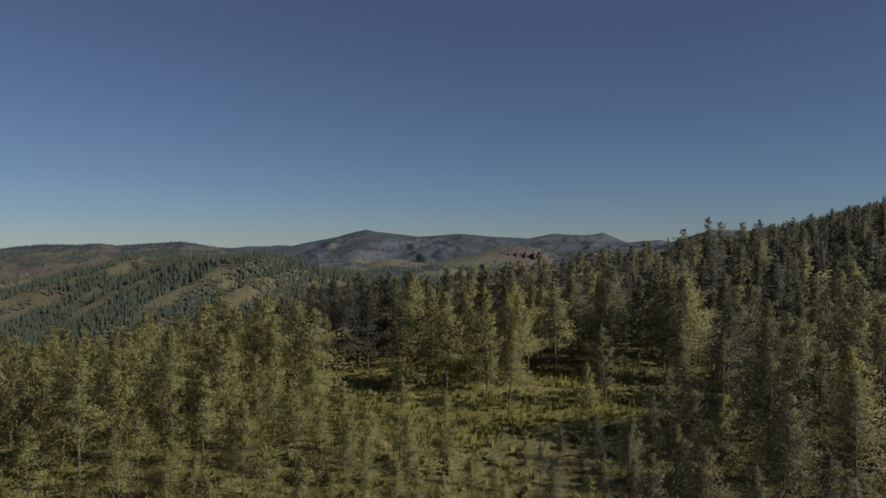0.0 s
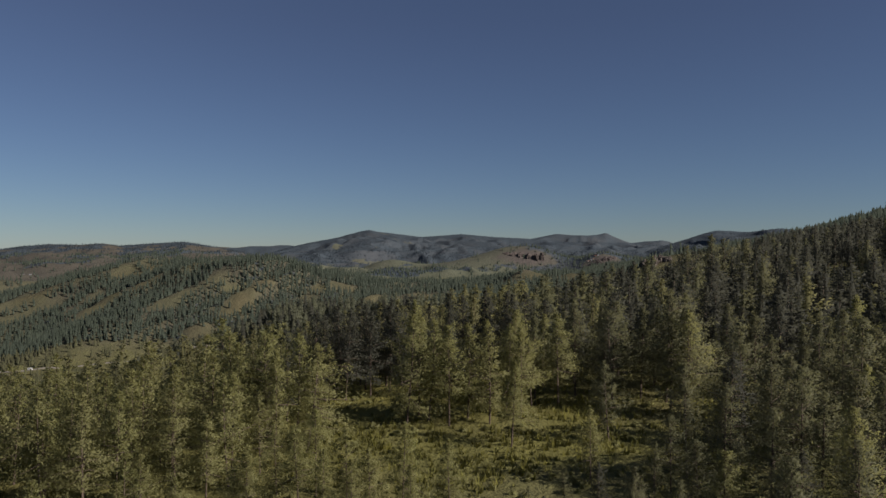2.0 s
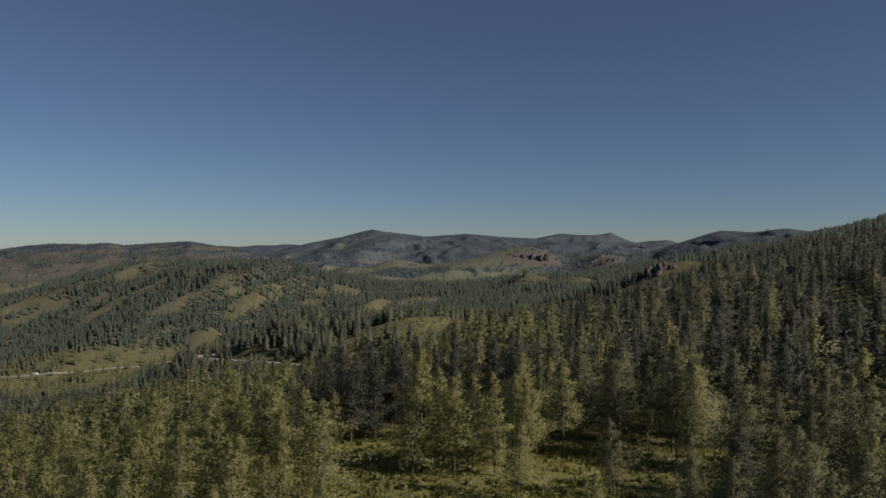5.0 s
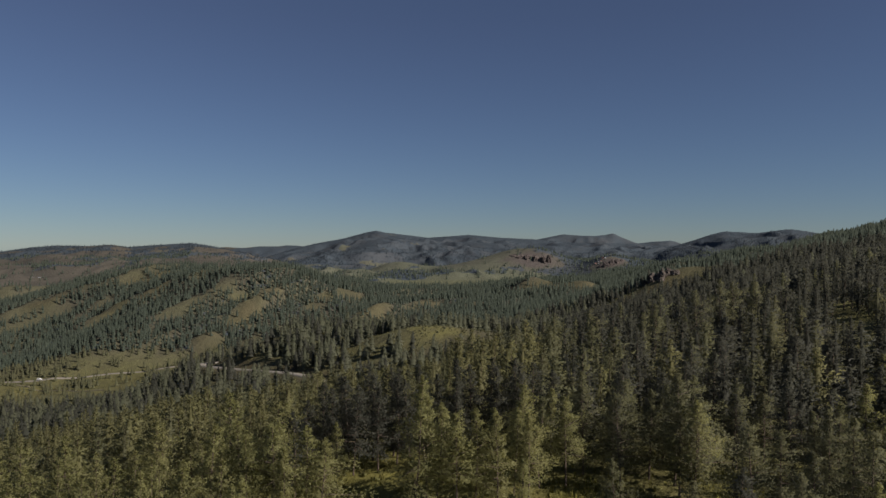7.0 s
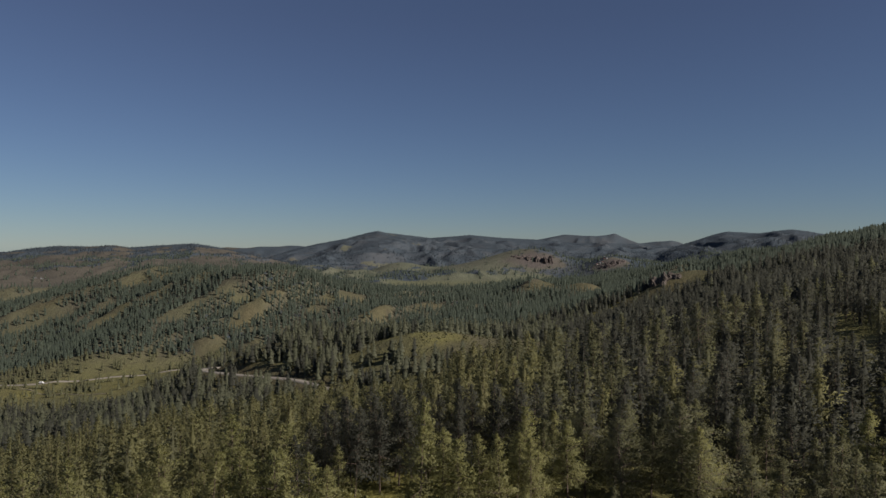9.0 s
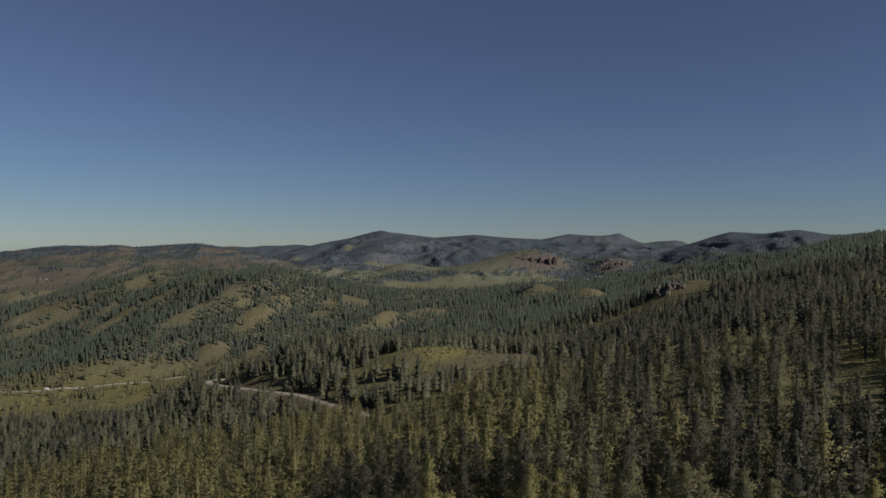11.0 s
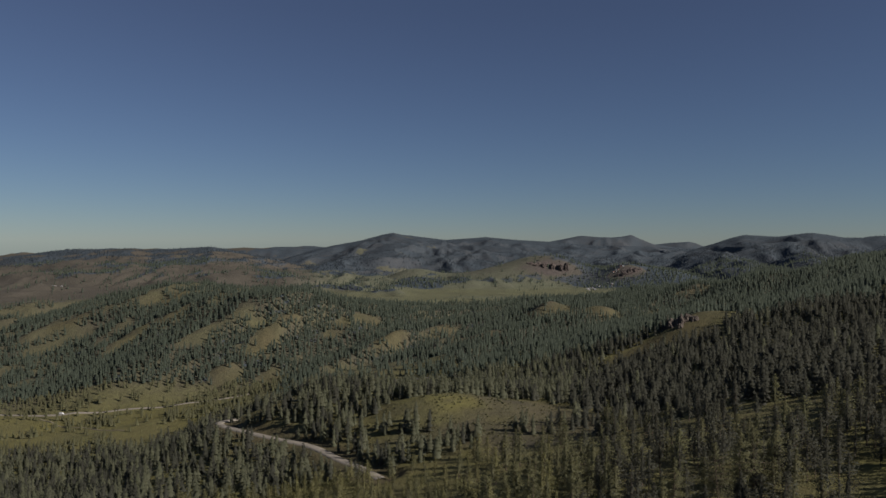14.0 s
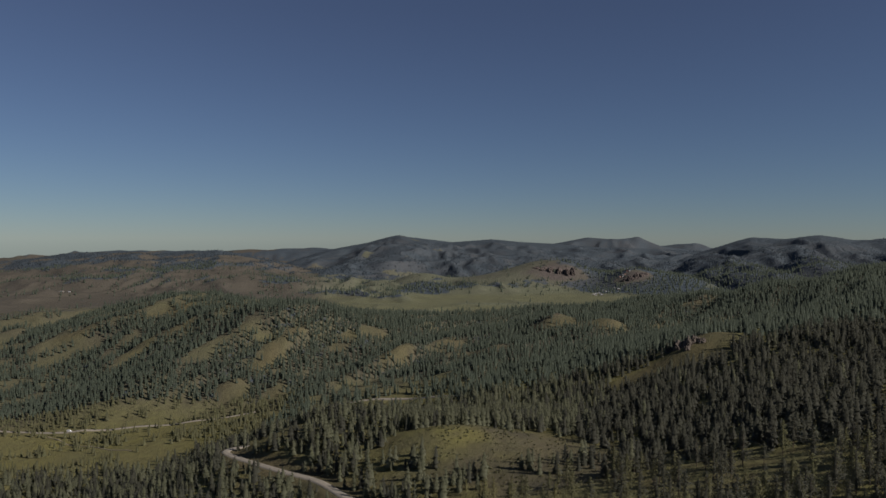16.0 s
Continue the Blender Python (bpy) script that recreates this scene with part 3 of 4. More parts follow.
def conifer(rng, height, base, reach, branches, clumps, size, sides, limb=True, whorls=0.35):
    """A larch: bent tapering trunk, limbs, and needle clumps along them. Returns wood and leaf arrays."""
    bend = rng.uniform(-0.35, 0.35, 2)

    def mid(h):
        s = h / height
        return np.array([bend[0] * math.sin(2.6 * s), bend[1] * math.sin(2.1 * s), h])
    hs = [-0.6, 0.4, height * 0.3, height * 0.6, height * 0.85, height]
    r0 = 0.011 * height
    wv, wf = tube([mid(h) for h in hs], [r0 * 1.35, r0, r0 * 0.75, r0 * 0.5, r0 * 0.22, 0.01], sides)
    lv, ln = [], []
    turn = rng.uniform(0, 6.28)
    lop, whorl = rng.uniform(0.7, 1.3, 7), rng.uniform(1 - whorls, 1 + 0.6 * whorls, 18)
    for i in range(branches):
        s = ((i + rng.uniform(0, 0.9)) / branches) ** 1.1
        h = base + (height * 0.985 - base) * s
        turn += 2.4 + rng.uniform(-0.5, 0.5)
        shape = min(1, 0.5 + s / 0.22) * (1 - s) ** 0.85 + 0.035
        length = reach * shape * rng.uniform(0.4, 1.35) * lop[int(turn * 7 / 6.2832) % 7] * whorl[int(s * 17.9)]
        root = mid(h)
        way = np.array([math.cos(turn), math.sin(turn), rng.uniform(-0.4, 0.1) + 0.8 * s])
        tip = root + way * length
        if limb and length > 0.5:
            n, r = len(wv), 0.012 * length + 0.006
            for k in range(3):
                wv.append(tuple(root + np.array([math.cos(turn + 1.57) * r * (k - 1), math.sin(turn + 1.57) * r * (k - 1), r * 1.5 * (k == 1)])))
            wv.append(tuple(tip))
            wf += [(n, n + 1, n + 3), (n + 1, n + 2, n + 3), (n + 2, n, n + 3)]
        m = max(2, int(clumps * (0.2 + 0.8 * length / reach) + rng.uniform(0, 1)))
        t = 0.3 + 0.75 * (np.arange(m) + rng.uniform(0, 1, m)) / m
        spread = 0.11 + 0.125 * length * np.sin(np.clip(t, 0, 1) * 2.6)[:, None]
        c = root + (tip - root) * t[:, None] + rng.normal(0, 1, (m, 3)) * spread * np.array([1, 1, 0.85])
        c[:, 2] += 0.12 * length * (t - 0.3) ** 2
        g = size * rng.uniform(0.6, 1.4, (m, 1))
        d = rng.normal(0, 0.8, (m, 3)) + way * 1.0
        d /= np.linalg.norm(d, axis=1)[:, None]
        e = np.cross(d, rng.normal(0, 1, (m, 3)))
        e /= np.linalg.norm(e, axis=1)[:, None] + 1e-6
        out = np.stack([c[:, 0] - root[0], c[:, 1] - root[1], np.full(m, 0.7 + 0.5 * s) * (0.6 + 0.4 * length)], -1)
        out = out / (np.linalg.norm(out, axis=1)[:, None] + 1e-6) + rng.normal(0, 0.14, (m, 3))
        out /= np.linalg.norm(out, axis=1)[:, None]
        p0, p1, p2 = c - d * g, c + e * g * rng.uniform(0.45, 0.75, (m, 1)), c + d * g * rng.uniform(0.6, 1, (m, 1))
        flip = (np.einsum("ij,ij->i", np.cross(p1 - p0, p2 - p0), out) < 0)[:, None]
        lv.append(np.stack([p0, np.where(flip, p2, p1), np.where(flip, p1, p2)], 1).reshape(-1, 3))
        ln.append(np.repeat(out, 3, 0))
    lv, ln = np.concatenate(lv), np.concatenate(ln)
    return (np.array(wv), np.array(wf)), (lv, np.arange(len(lv)).reshape(-1, 3), ln)


def far_conifer(rng, height, reach, tiers, sides, base=0.1):
    """A ragged conifer of jagged tiers for the distance."""
    v, f = [], []
    for k in range(tiers):
        s = k / tiers
        low, top = height * (base + (1 - base) * s - 0.03), height * min(1.0, base + (1 - base) * (s + 1.55 / tiers))
        n = len(v)
        off = rng.normal(0, 0.06 * reach, 2)
        v.append((off[0] * 0.5, off[1] * 0.5, top))
        a0 = rng.uniform(0, 6.28)
        for i in range(sides):
            a = a0 + 6.2832 * i / sides
            r = reach * (1 - 0.82 * s) * rng.uniform(0.6, 1.2)
            v.append((off[0] + r * math.cos(a), off[1] + r * math.sin(a), low + rng.uniform(-0.04, 0.05) * height))
        f += [(n, n + 1 + i, n + 1 + (i + 1) % sides) for i in range(sides)]
    v = np.array(v)
    n = np.stack([v[:, 0], v[:, 1], 0.7 * reach * (0.5 + v[:, 2] / height)], -1)
    return v, np.array(f), n / np.linalg.norm(n, axis=1)[:, None]


def scatter(rng, cell, r0, r1, half=40.0):
    """Ragged places on a grid between two distances, thinned by the density."""
    g = np.arange(-r1, r1, cell)
    x, y = np.meshgrid(g, np.arange(-20, r1, cell))
    x = x + rng.uniform(-0.48, 0.48, x.shape) * cell
    y = y + rng.uniform(-0.48, 0.48, y.shape) * cell
    r, a = np.hypot(x, y), np.degrees(np.arctan2(x, y))
    keep = (r > r0) & (r < r1) & (np.abs(a) < half)
    x, y = x[keep], y[keep]
    keep = rng.uniform(0, 1, x.shape) < density(x, y)
    x, y = x[keep], y[keep]
    return x, y, land(x, y)


def plant(name, kits, x, y, z, tall, rng, material, label, category, wide=1.0):
    """Many trees in one mesh, each a turned and scaled copy of one of the kits."""
    vs, fs, ts, ns, at = [], [], [], [], 0
    pick = rng.integers(0, len(kits), len(x))
    for k, (kv, kf, *kn) in enumerate(kits):
        sel = np.flatnonzero(pick == k)
        if not len(sel):
            continue
        a, s = rng.uniform(0, 6.28, len(sel)), tall[sel]
        w = s * rng.uniform(0.8, 1.25, len(sel)) * wide
        c, d = np.cos(a), np.sin(a)
        vx = (kv[None, :, 0] * c[:, None] - kv[None, :, 1] * d[:, None]) * w[:, None] + x[sel][:, None]
        vy = (kv[None, :, 0] * d[:, None] + kv[None, :, 1] * c[:, None]) * w[:, None] + y[sel][:, None]
        vz = kv[None, :, 2] * s[:, None] + z[sel][:, None]
        vs.append(np.stack([vx, vy, vz], -1).reshape(-1, 3))
        fs.append((kf[None] + (np.arange(len(sel)) * len(kv))[:, None, None] + at).reshape(-1, 3))
        if kn:
            q = kn[0]
            ns.append(np.stack([q[None, :, 0] * c[:, None] - q[None, :, 1] * d[:, None], q[None, :, 0] * d[:, None] + q[None, :, 1] * c[:, None], q[None, :, 2] + 0 * c[:, None]], -1).reshape(-1, 3))
        ts.append(np.repeat(rng.uniform(0, 1, len(sel)), len(kv)))
        at += len(sel) * len(kv)
    ob = triangles(name, np.concatenate(vs), np.concatenate(fs), material, floats={"tint": np.concatenate(ts)}, normals=np.concatenate(ns) if ns else None)
    return tagged(ob, label, category, kind="stuff")


def merge(a, b):
    return np.concatenate([a[0], b[0]]), np.concatenate([a[1], b[1] + len(a[0])]), np.concatenate([a[2], b[2]])


# larches that stand out round the glade: x, y, height
LANDMARKS = [(-5.6, 103, 16), (-2.5, 104, 15), (0.5, 101, 14.5), (3.2, 104, 14), (-4, 107, 15.5), (8.5, 92, 11), (21, 92, 10.5), (17, 108, 14), (14, 112, 13),
             (33, 107, 17), (36, 109, 16), (30, 110, 14), (37, 88, 14.5), (26, 112, 15), (-18, 93, 14), (-20, 96, 15), (-22, 92, 13.5), (-28, 97, 14), (-30, 101, 15),
             (50, 106, 15), (74.5, 200, 19), (68, 198, 16.5), (80, 203, 17), (86, 205, 16), (55, 195, 15), (93, 208, 16)]
GROVE = [(-24, 118, 13), (-20, 119, 14.5), (-16.5, 118, 15), (-12.5, 119, 14), (-9.5, 121, 14.5), (-22, 123, 15), (-18, 124, 15.5), (-14, 125, 15), (-10.5, 126, 15.5), (-7.5, 124, 14), (-20, 129, 15), (-15.5, 130, 16), (-11, 131, 15),
         (-6, 130, 15), (1, 124, 14), (3, 128, 15), (8, 125, 14.5), (11.5, 124, 15), (14.5, 127, 15), (7, 131, 15.5), (11, 131, 15), (17, 123, 14), (1, 134, 15), (-3, 126, 14), (45, 136, 15), (48, 132, 14), (51, 138, 15.5), (42, 130, 13),
         (9, 66, 3.5), (12.5, 64, 3), (-26, 104, 13), (-24, 108, 14)]
YOUNG = [(-12, 68, 8), (-10, 72, 9), (-7.5, 70, 7.5), (-4.5, 74, 9), (-14, 77, 9.5), (-3, 66, 7), (0.5, 69, 8.5), (2.5, 62, 4), (4.5, 61, 3.5), (6, 64, 3), (10, 62, 3.5),
         (15, 70, 5), (18, 68, 5), (21, 72, 6), (23, 73, 8), (26, 77, 12.5), (28, 72, 11), (31, 78, 13), (24, 68, 7), (34, 74, 12), (38, 78, 12), (17, 66, 5), (30, 66, 10), (41, 72, 11), (33, 57, 12), (38, 62, 13), (30, 52, 11), (25, 53, 10),
         (0, 58, 4.5), (5, 57, 4), (9, 58, 4.5), (13, 58, 5), (-4, 60, 5), (3, 66, 3.5), (8, 70, 3), (12, 72, 3.5), (16, 62, 5), (20, 61, 6), (-7, 63, 5.5), (11, 54, 4.5), (6, 53, 4), (1, 53, 4.5), (15, 56, 5), (19, 57, 6)]


def near_trees():
    rng = np.random.default_rng(11)
    kits = []
    for k in range(17):
        base, reach = rng.uniform(1.8, 4.6), rng.uniform(3.6, 5.6)
        wood, leaf = conifer(rng, 14.0, base, reach, 48, 135, 0.19, 6, True)
        # kits from 10 up have shade put into their needle colour
        name, words, leafy = (("larch_tree", "tall slender larch with olive-green feathery needles on grass", LARCH) if k < 10 else
                              ("pine_tree", "dull grey-green conifer with a ragged crown, toned down for backlight", PINE) if k < 14 else
                              ("spruce_tree", "dark green conifer with shade put into its needle colour", SHADE_TONE))
        tree = new(name)
        tagged(tree, words, "tree", "conifers of the near slope")
        triangles("trunk", *wood, BARK, tree, "dark rough bark")
        triangles("crown", *leaf[:2], leafy, tree, normals=leaf[2])
        kits.append(tree)
    x, y, z = scatter(rng, 4.8, 40, 170)
    lx, ly, lh = (np.array(c, float) for c in zip(*GROVE, *LANDMARKS, *YOUNG))
    clear = np.hypot(x[:, None] - lx, y[:, None] - ly).min(1) > 3.2
    x, y, z = (np.concatenate(c) for c in zip((lx, ly, land(lx, ly)), (x[clear], y[clear], z[clear])))
    fixed = dict(enumerate(lh))
    order = np.argsort(np.hypot(x, y) - 500 * (np.arange(len(x)) < len(lx)))
    first, rest, used = order[:300], order[300:], set()
    for n, i in enumerate(first):
        s = rng.uniform(0.66, 1.15) * (0.52 + 0.48 * float(step(62, 92, math.hypot(x[i], y[i]))))
        if i in fixed:
            s = fixed[i] / 14.0
        m = pose(x[i], y[i], z[i], rng.normal(0, 1.6), rng.normal(0, 1.6), rng.uniform(0, 360)) @ Matrix.Diagonal((s * rng.uniform(0.85, 1.15), s, s, 1))
        # darker needles towards the right paint in the backlit side
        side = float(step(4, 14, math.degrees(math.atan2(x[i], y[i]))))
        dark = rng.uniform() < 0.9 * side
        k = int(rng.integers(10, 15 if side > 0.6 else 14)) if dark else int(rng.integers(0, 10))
        # the grove's shade is painted by giving its trees the darkest needles
        if i < len(GROVE):
            k = 14 + n % 3
        if k in used:
            copy_thing(kits[k], pose(0, 0, 0)).matrix_basis = m
        else:
            kits[k].matrix_basis = m
            used.add(k)
    return x[rest], y[rest], z[rest]


rest = near_trees()


def forests():
    rng = np.random.default_rng(5)
    x, y, z = scatter(rng, 6.0, 170, 330)
    x, y, z = (np.concatenate(p) for p in zip(rest, (x, y, z)))
    woods, leaves = [], []
    for k in range(8):
        base, reach = rng.uniform(2.2, 4.5), rng.uniform(3.0, 4.0)
        wood, leaf = conifer(rng, 13.5, base, reach, 42, 26, 0.35, 4, False, 0.25)
        woods.append(wood)
        leaves.append(merge(far_conifer(rng, 12.8, 0.8, 5, 4, base / 13.5), leaf))
    tall = rng.uniform(0.55, 1.12, len(x))
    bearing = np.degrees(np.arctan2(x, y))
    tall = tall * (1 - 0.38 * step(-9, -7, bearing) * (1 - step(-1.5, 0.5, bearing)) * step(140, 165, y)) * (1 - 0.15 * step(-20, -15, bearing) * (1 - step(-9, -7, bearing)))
    # needle colour darkens with bearing, painting the dim backlit slope on the right
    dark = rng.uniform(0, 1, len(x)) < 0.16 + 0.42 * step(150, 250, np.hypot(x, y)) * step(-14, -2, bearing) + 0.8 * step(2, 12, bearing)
    dimmed = dark & (rng.uniform(0, 1, len(x)) < 0.8 * step(6, 15, np.degrees(np.arctan2(x, y))))
    for sel, leafy, kind, words in ((~dark, DULL, "larch_forest", "dense olive-green larch crowns on the slope"), (dark & ~dimmed, PINE, "pine_forest", "dark grey-green conifer crowns, standing in for shade towards the right"),
                                    (dimmed, SHADE_TONE, "spruce_forest", "dark conifer crowns with the hillside's shade put into their colour")):
        seed = int(rng.integers(1e6))
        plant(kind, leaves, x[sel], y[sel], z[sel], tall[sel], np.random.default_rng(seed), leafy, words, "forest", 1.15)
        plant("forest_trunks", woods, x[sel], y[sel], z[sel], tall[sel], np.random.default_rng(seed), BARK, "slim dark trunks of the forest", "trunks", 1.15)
    x, y, z = scatter(rng, 5.2, 330, 640)
    kits = []
    for k in range(10):
        wood, leaf = conifer(rng, 12.5, rng.uniform(0.6, 1.8), rng.uniform(3.2, 4.4), 20, 10, 0.44, 3, False, 0.2)
        kits.append(merge(far_conifer(rng, 12.0, 2.1, 6, 5, 0.08), leaf))
    reach = np.hypot(x, y)
    before = np.zeros(len(x), bool)
    for k in (8, 18):
        before |= near_road(x * (1 + k / reach), y * (1 + k / reach))[0] < 5
    keep = ~before | (rng.uniform(0, 1, len(x)) < 0.6)
    x, y, z, before = x[keep], y[keep], z[keep], before[keep]
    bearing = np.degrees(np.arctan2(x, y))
    # mostly shade-toned needles on the right, in place of weaker light there
    dimmed = rng.uniform(0, 1, len(x)) < 0.15 + 0.25 * step(-2, -16, bearing) + 0.8 * step(5, 12, bearing)
    for sel, leafy, kind, words in ((~dimmed, BELT, "conifer_forest", "mixed grey-green conifer belts beyond the clearing"), (dimmed, SHADE_TONE, "spruce_forest", "dark conifers behind the clearing, shade put into their colour")):
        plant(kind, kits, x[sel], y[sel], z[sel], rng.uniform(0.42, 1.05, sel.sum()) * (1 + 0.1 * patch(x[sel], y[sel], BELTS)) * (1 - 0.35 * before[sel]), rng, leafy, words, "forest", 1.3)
    x, y, z = scatter(rng, 5.6, 640, 1500)
    kits = [far_conifer(rng, 13.0, 2.3, 4, 4) for k in range(10)]
    low = (x < -190) & (y < 760)
    plant("meadow_trees", kits, x[low], y[low], z[low], rng.uniform(0.35, 0.7, low.sum()), rng, PINE, "scattered round-topped trees of the valley meadow", "trees", 1.5)
    high = ~low
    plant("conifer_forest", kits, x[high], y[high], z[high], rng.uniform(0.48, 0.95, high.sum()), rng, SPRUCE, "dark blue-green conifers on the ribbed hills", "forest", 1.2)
    # tiny trees over the far slopes
    g = np.arange(-2600, 2600, 12.0)
    x, y = np.meshgrid(g, np.arange(1400, 3850, 12.0))
    x, y = x + rng.uniform(-7, 7, x.shape), y + rng.uniform(-7, 7, y.shape)
    keep = (np.abs(np.degrees(np.arctan2(x, y))) < 38)
    x, y = x[keep], y[keep]
    z = terrain(x, y)
    keep = rng.uniform(0, 1, x.shape) < np.clip(far_wood(x, y, z) * 0.9 + 0.05, 0, 1) * step(-55, -47, z)
    x, y, z = x[keep], y[keep], z[keep]
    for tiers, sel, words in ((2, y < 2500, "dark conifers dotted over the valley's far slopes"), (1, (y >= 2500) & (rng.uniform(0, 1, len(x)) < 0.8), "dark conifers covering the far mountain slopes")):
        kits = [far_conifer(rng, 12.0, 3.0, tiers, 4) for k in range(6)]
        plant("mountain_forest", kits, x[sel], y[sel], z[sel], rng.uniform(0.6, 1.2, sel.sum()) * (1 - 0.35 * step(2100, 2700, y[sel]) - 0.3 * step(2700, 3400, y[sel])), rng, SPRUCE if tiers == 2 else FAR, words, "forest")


forests()


# ---- rocks, shrubs, village, car ----
def part(name, bm, material, parent, label=""):
    """Links a bmesh as one mesh object under a thing."""
    mesh = bpy.data.meshes.new(name)
    bm.to_mesh(mesh)
    bm.free()
    mesh.materials.append(material)
    ob = new(name, mesh)
    ob.parent = parent
    if label:
        tagged(ob, label)
    return ob


def box(x0, x1, y0, y1, z0, z1, bevel=0.0):
    bm = bmesh.new()
    bmesh.ops.create_cube(bm, size=1.0, matrix=Matrix.LocRotScale(((x0 + x1) / 2, (y0 + y1) / 2, (z0 + z1) / 2), None, (x1 - x0, y1 - y0, z1 - z0)))
    if bevel:
        bmesh.ops.bevel(bm, geom=bm.edges[:], offset=bevel, segments=2, profile=0.6, affect="EDGES")
    return bm


def prism(profile, x0, x1):
    """A profile in y, z drawn out along x."""
    bm = bmesh.new()
    a = [bm.verts.new((x0, y, z)) for y, z in profile]
    b = [bm.verts.new((x1, y, z)) for y, z in profile]
    n = len(profile)
    bm.faces.new(a[::-1])
    bm.faces.new(b)
    for i in range(n):
        bm.faces.new((a[i], a[(i + 1) % n], b[(i + 1) % n], b[i]))
    bmesh.ops.recalc_face_normals(bm, faces=bm.faces[:])
    return bm


def boulder(name, size, seed, m, material, label, category, group=""):
    """A craggy block of rock, split and worn."""
    bm = bmesh.new()
    bmesh.ops.create_icosphere(bm, subdivisions=4, radius=1.0)
    for v in bm.verts:
        c = v.co.copy()
        d = noise.fractal(c * 1.3 + Vector((seed * 7.1, 0, 0)), 1.0, 2.0, 4)
        crack = abs(noise.noise(Vector((c.x * 2.2 + seed, c.y * 2.2, c.z * 0.5))))
        v.co = Vector((c.x * size[0], c.y * size[1], c.z * size[2])) * (1 + 0.28 * d - 0.3 * max(0, 0.16 - crack) / 0.16)
    mesh = bpy.data.meshes.new(name)
    bm.to_mesh(mesh)
    bm.free()
    mesh.materials.append(material)
    ob = new(name, mesh)
    ob.matrix_basis = m
    return tagged(ob, label, category, group)


def at_ground(x, y, turn=0.0, sink=0.0):
    return pose(x, y, float(land(x, y)) - sink, 0, 0, turn)


for k, (x, y, sx, sy, sz) in enumerate([(172, 612, 5, 4, 7), (178, 609, 4, 4, 8), (184, 612, 4, 3.5, 7), (165, 618, 4, 3, 5), (189, 608, 4, 3, 5), (176, 603, 3, 3, 4)]):
    boulder("rock_outcrop", (sx, sy, sz), k, at_ground(x, y, 37 * k, 1.0), ROCK, "jagged weathered rock outcrop beside a bare knoll", "rock", "rocks of the outcrop")
for k, (x, y, sx, sy, sz) in enumerate([(196, 2308, 15, 8, 9), (220, 2300, 16, 8, 12), (244, 2296, 17, 9, 14), (268, 2290, 16, 9, 17), (290, 2284, 14, 9, 20), (308, 2284, 10, 8, 24), (452, 2196, 11, 8, 11), (470, 2190, 12, 8, 18), (488, 2194, 12, 8, 20), (507, 2202, 11, 8, 15), (524, 2212, 11, 8, 10)]):
    boulder("cliff", (sx, sy, sz), 20 + k, at_ground(x, y, 23 * k, 6.0), CLIFF, "reddish-grey rock cliff above the village valley", "cliff", "cliffs above the valley")


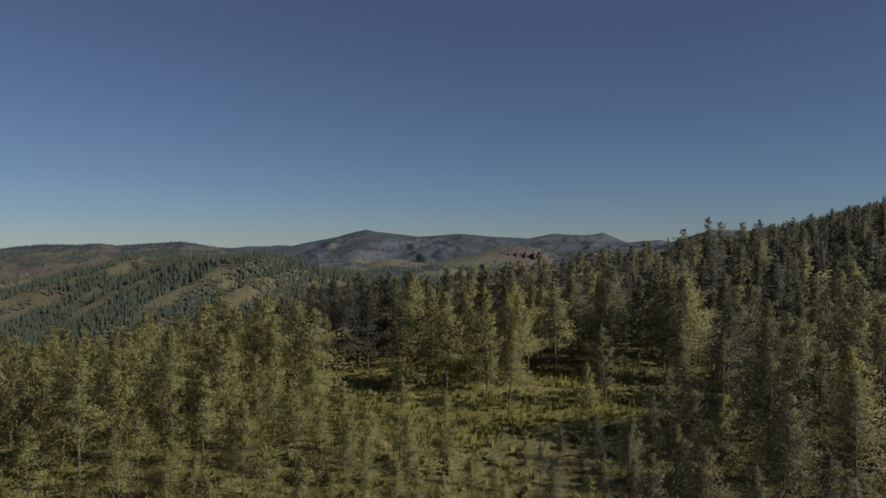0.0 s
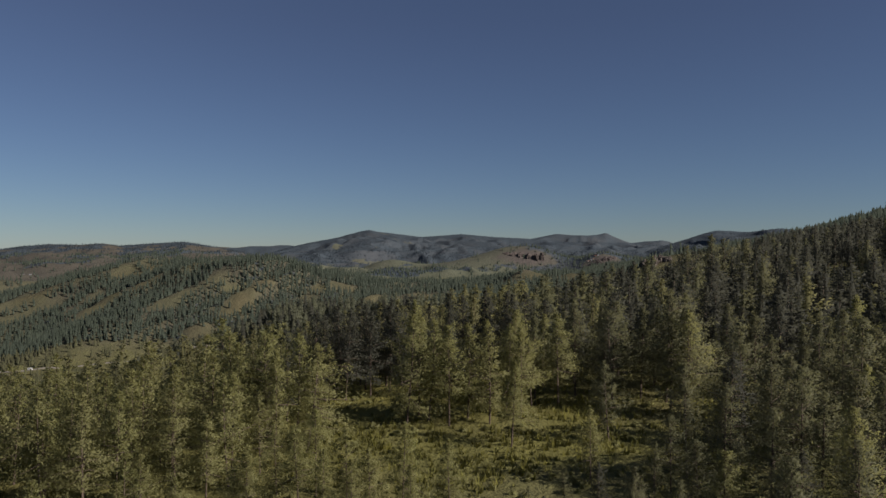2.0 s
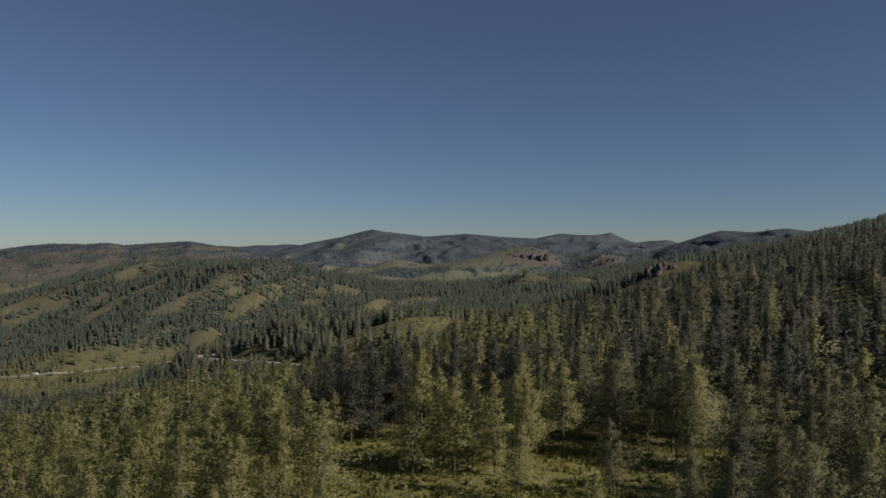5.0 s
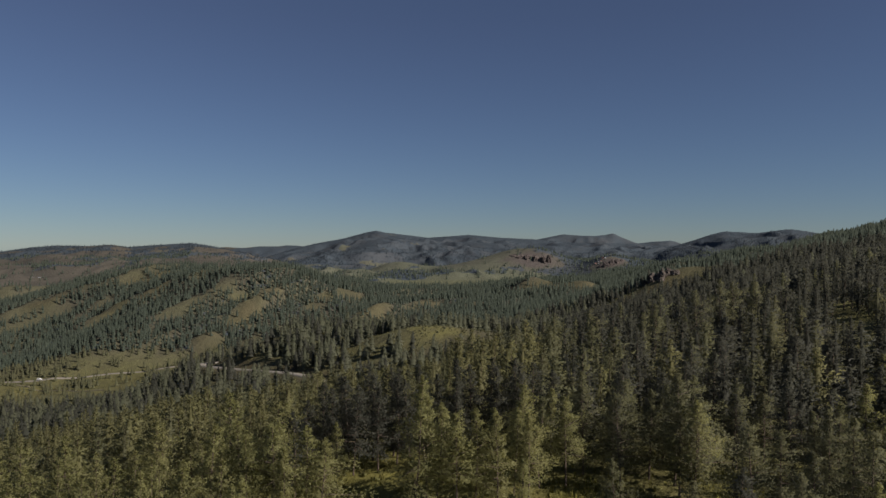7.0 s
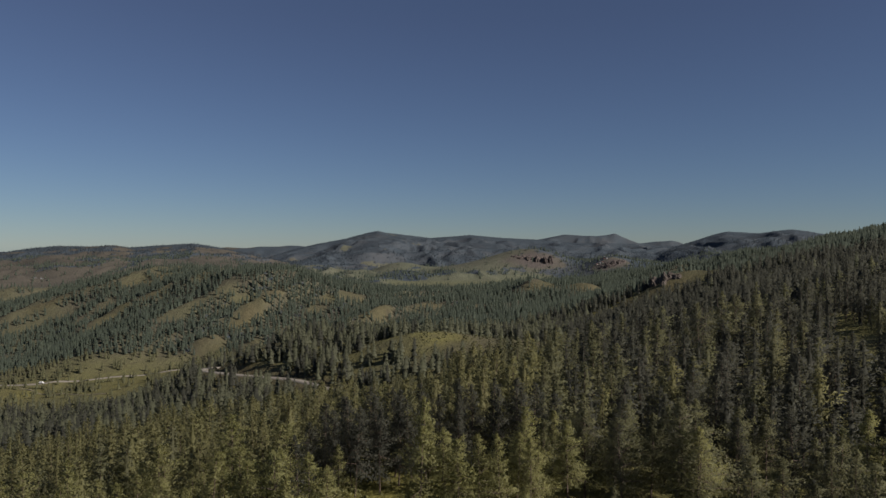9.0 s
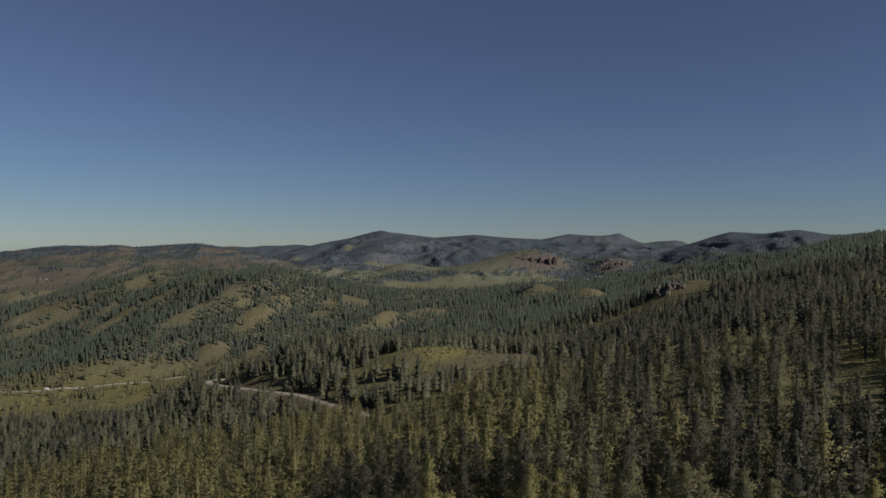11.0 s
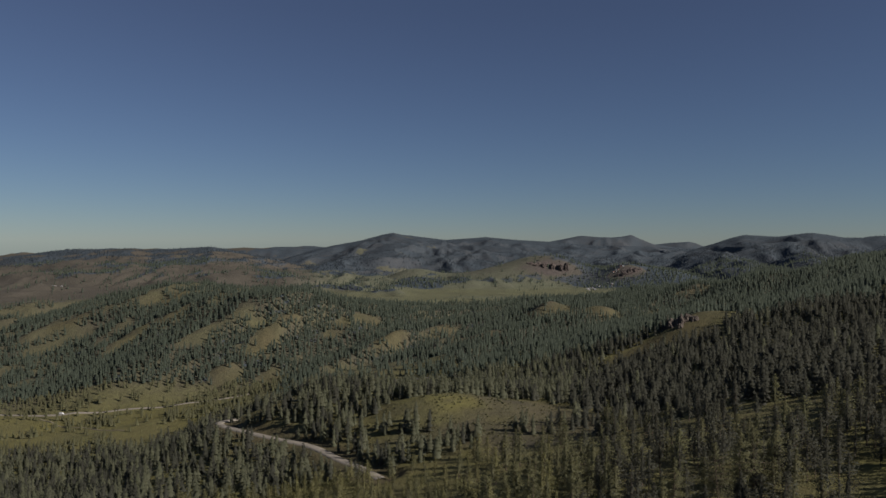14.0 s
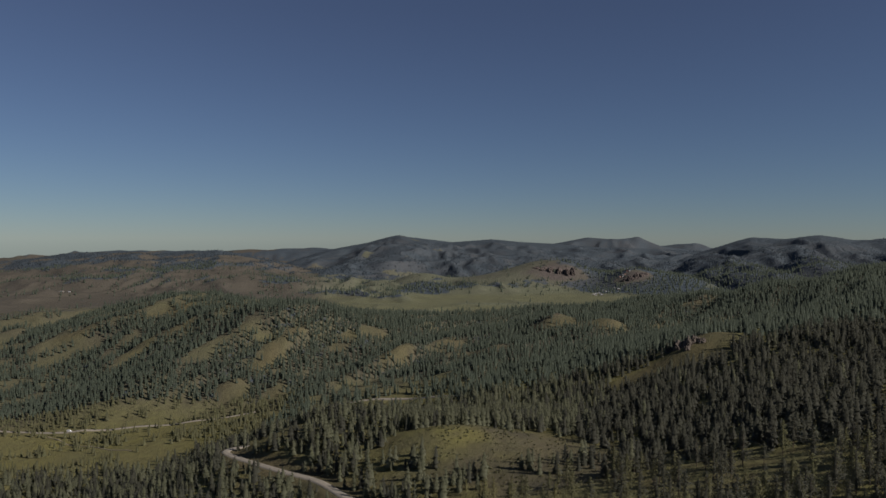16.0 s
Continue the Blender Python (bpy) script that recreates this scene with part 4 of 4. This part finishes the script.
def shrubs():
    """Low tufts and bushes on the open ground."""
    rng = np.random.default_rng(77)
    kits = []
    for k in range(6):
        v, f, n = [], [], []
        for i in range(26):
            a, e = rng.uniform(0, 6.28), rng.uniform(0.1, 1.4)
            out = np.array([math.cos(a) * math.cos(e), math.sin(a) * math.cos(e), math.sin(e)])
            c = out * rng.uniform(0.3, 0.75)
            d, g = rng.normal(0, 0.28, 3), rng.normal(0, 0.28, 3)
            if np.cross(d, g) @ out < 0:
                d, g = g, d
            j = len(v)
            v += [c - (d + g) / 2, c + d, c + g]
            f.append((j, j + 1, j + 2))
            n += [out] * 3
        kits.append((np.array(v), np.array(f), np.array(n)))
    g = np.arange(-90, 90, 2.6)
    x, y = np.meshgrid(g, np.arange(312, 440, 2.6))
    x, y = (x + rng.uniform(-1.3, 1.3, x.shape)).ravel(), (y + rng.uniform(-1.3, 1.3, x.shape)).ravel()
    keep = rng.uniform(0, 1, x.shape) < patch(x, y, CLEARINGS) * (0.16 + 0.6 * step(0.0, 0.25, fbm(x / 18, y / 18, 3, 17)))
    keep &= near_road(x, y)[0] > 5
    x, y = x[keep], y[keep]
    plant("heath_tufts", kits, x, y, land(x, y), rng.uniform(0.4, 1.1, len(x)), rng, PINE, "dark low tufts and bushes dotting the clearing", "shrubs")
    # undergrowth in the near wood
    a, r = np.radians(rng.uniform(-36, 36, 2600)), rng.uniform(46, 150, 2600)
    x, y = r * np.sin(a), r * np.cos(a)
    keep = rng.uniform(0, 1, len(x)) < np.where(patch(x, y, GLADES) > 0.5, 0.12, 0.55)
    x, y = x[keep], y[keep]
    plant("undergrowth", kits, x, y, land(x, y), rng.uniform(0.3, 0.95, len(x)), rng, LARCH, "low olive bushes under the larches", "shrubs")
    # tall grass of the glades
    kits = []
    for k in range(5):
        v, f, n = [], [], []
        for i in range(8):
            a, r, h = rng.uniform(0, 6.28), rng.uniform(0, 0.55), rng.uniform(0.45, 0.95)
            foot = np.array([math.cos(a) * r, math.sin(a) * r, -0.05])
            wide, lean = np.array([math.sin(a) * 0.09, -math.cos(a) * 0.09, 0]), rng.normal(0, 0.16, 2)
            j = len(v)
            v += [foot - wide, foot + wide, foot + np.array([lean[0], lean[1], h])]
            f.append((j, j + 1, j + 2))
            n += [np.array([0.0, -0.45, 0.89])] * 3
        kits.append((np.array(v), np.array(f), np.array(n)))
    x, y = rng.uniform(-48, 50, 16000), rng.uniform(56, 122, 16000)
    keep = rng.uniform(0, 1, len(x)) < 0.05 + 0.5 * patch(x, y, GLADES, 0.6) * np.clip(0.6 + 1.2 * fbm(x / 7, y / 7, 2, 15), 0, 1)
    x, y = x[keep], y[keep]
    plant("tall_grass", kits, x, y, land(x, y), rng.uniform(0.6, 1.3, len(x)), rng, GRASS, "tall yellow-green grass of the forest glade", "grass")


shrubs()

WALL = plain_material("whitewashed timber", (0.26, 0.25, 0.23), (0.36, 0.345, 0.32), 0.8)
LOGS = plain_material("brown timber", (0.12, 0.085, 0.055), (0.2, 0.15, 0.1), 1.5)
TIN = plain_material("pale roofing sheet", (0.2, 0.205, 0.21), (0.3, 0.3, 0.3), 0.5, 0.6)
RUST = plain_material("red-brown roofing", (0.16, 0.07, 0.05), (0.24, 0.12, 0.09), 0.6, 0.7)
GLASS = plain_material("dark window glass", (0.02, 0.022, 0.025), (0.03, 0.03, 0.035), 1.0, 0.15, 0.0)


def house(wall, roof, m, label):
    """A small gabled village house: walls, roof, chimney, windows, door."""
    h = new("village_house")
    tagged(h, label, "house", "houses of the village")
    part("wall", prism([(-3.5, -1.5), (3.5, -1.5), (3.5, 3.0), (0, 5.4), (-3.5, 3.0)], -5, 5), wall, h)
    r = part("roof", prism([(-4.2, 2.7), (0, 5.6), (4.2, 2.7), (4.2, 2.95), (0, 5.9), (-4.2, 2.95)], -5.5, 5.5), roof, h)
    part("chimney", box(1.5, 2.2, -0.4, 0.4, 4.8, 6.8), LOGS, r)
    for x in (-3.0, 0.0, 3.0):
        part("window", box(x - 0.6, x + 0.6, -3.56, -3.4, 0.9, 2.1), GLASS, h)
    part("door", box(5.0, 5.08, -0.5, 0.5, -0.2, 2.0), LOGS, h)
    h.matrix_basis = m
    return h


rng_village = random.Random(4)
first = {}
for k in range(30):
    along = rng_village.uniform(0, 1)
    vx, vy = (322 + 120 * along + rng_village.uniform(-10, 10), 2085 + 80 * along + rng_village.uniform(-30, 30)) if k < 15 else (430 + 70 * along, 2215 + 45 * along + rng_village.uniform(-15, 15))
    if k >= 24:
        vx, vy = -1168 + 45 * along, 1885 + rng_village.uniform(0, 75)
    style = rng_village.choice(["white", "white", "timber", "rust"])
    m = at_ground(vx, vy, rng_village.uniform(-25, 25)) @ Matrix.Scale(rng_village.uniform(0.4, 0.6), 4)
    if style in first:
        copy_thing(first[style], pose(0, 0, 0)).matrix_basis = m
    else:
        wall, roof, words = {"white": (WALL, TIN, "small whitewashed house with a pale tin roof in the valley"),
                             "timber": (LOGS, TIN, "small brown timber house with a pale roof in the valley"),
                             "rust": (WALL, RUST, "small pale house with a red-brown roof in the valley")}[style]
        first[style] = house(wall, roof, m, words)


CAR_PAINT = plain_material("white car paint", (0.6, 0.6, 0.59), (0.68, 0.68, 0.67), 2.0, 0.3, 0.0)
RUBBER = plain_material("black rubber", (0.02, 0.02, 0.02), (0.035, 0.035, 0.035), 3.0, 0.9)


def car(m):
    c = new("car")
    tagged(c, "small white van driving on the pale valley road", "car")
    part("body", box(-2.3, 2.3, -0.9, 0.9, 0.45, 1.25, 0.14), CAR_PAINT, c)
    part("cabin", prism([(-0.85, 1.2), (0.85, 1.2), (0.72, 2.0), (-0.72, 2.0)], -2.1, 1.3), CAR_PAINT, c)
    for s in (-1, 1):
        part("side_window", box(-1.7, 1.0, s * 0.82 - 0.03, s * 0.82 + 0.03, 1.35, 1.8), GLASS, c)
        for x in (-1.4, 1.4):
            bm = bmesh.new()
            bmesh.ops.create_cone(bm, cap_ends=True, segments=16, radius1=0.36, radius2=0.36, depth=0.24, matrix=pose(x, s * 0.82, 0.36, 90))
            part("wheel", bm, RUBBER, c)
    c.matrix_basis = m


car(pose(-411, 705.9, float(land(-411, 706)) + 0.7, 0, 0, -3))


# felled poles on the cut bank above the road
def log(length, m):
    v, f = tube([(0, 0, 0), (0.05, 0.02, length * 0.5), (0, 0, length)], [0.17, 0.14, 0.09], 7)
    f += [(0, i + 1, i) for i in range(1, 6)] + [(14, 14 + i, 15 + i) for i in range(1, 6)]
    ob = triangles("felled_log", v, f, BARK, smooth=False)
    ob.matrix_basis = m
    tagged(ob, "bare grey felled trunk lying on the road bank", "log", "felled trunks by the road")


rng_logs = random.Random(9)
for k in range(16):
    q = ROAD_PATH[12 + 2 * k]
    lx, ly = q.x + rng_logs.uniform(8, 16), q.y + rng_logs.uniform(4, 12)
    log(rng_logs.uniform(5, 10), pose(lx, ly, float(land(lx, ly)) + 0.3, 90, 0, rng_logs.uniform(20, 80)))
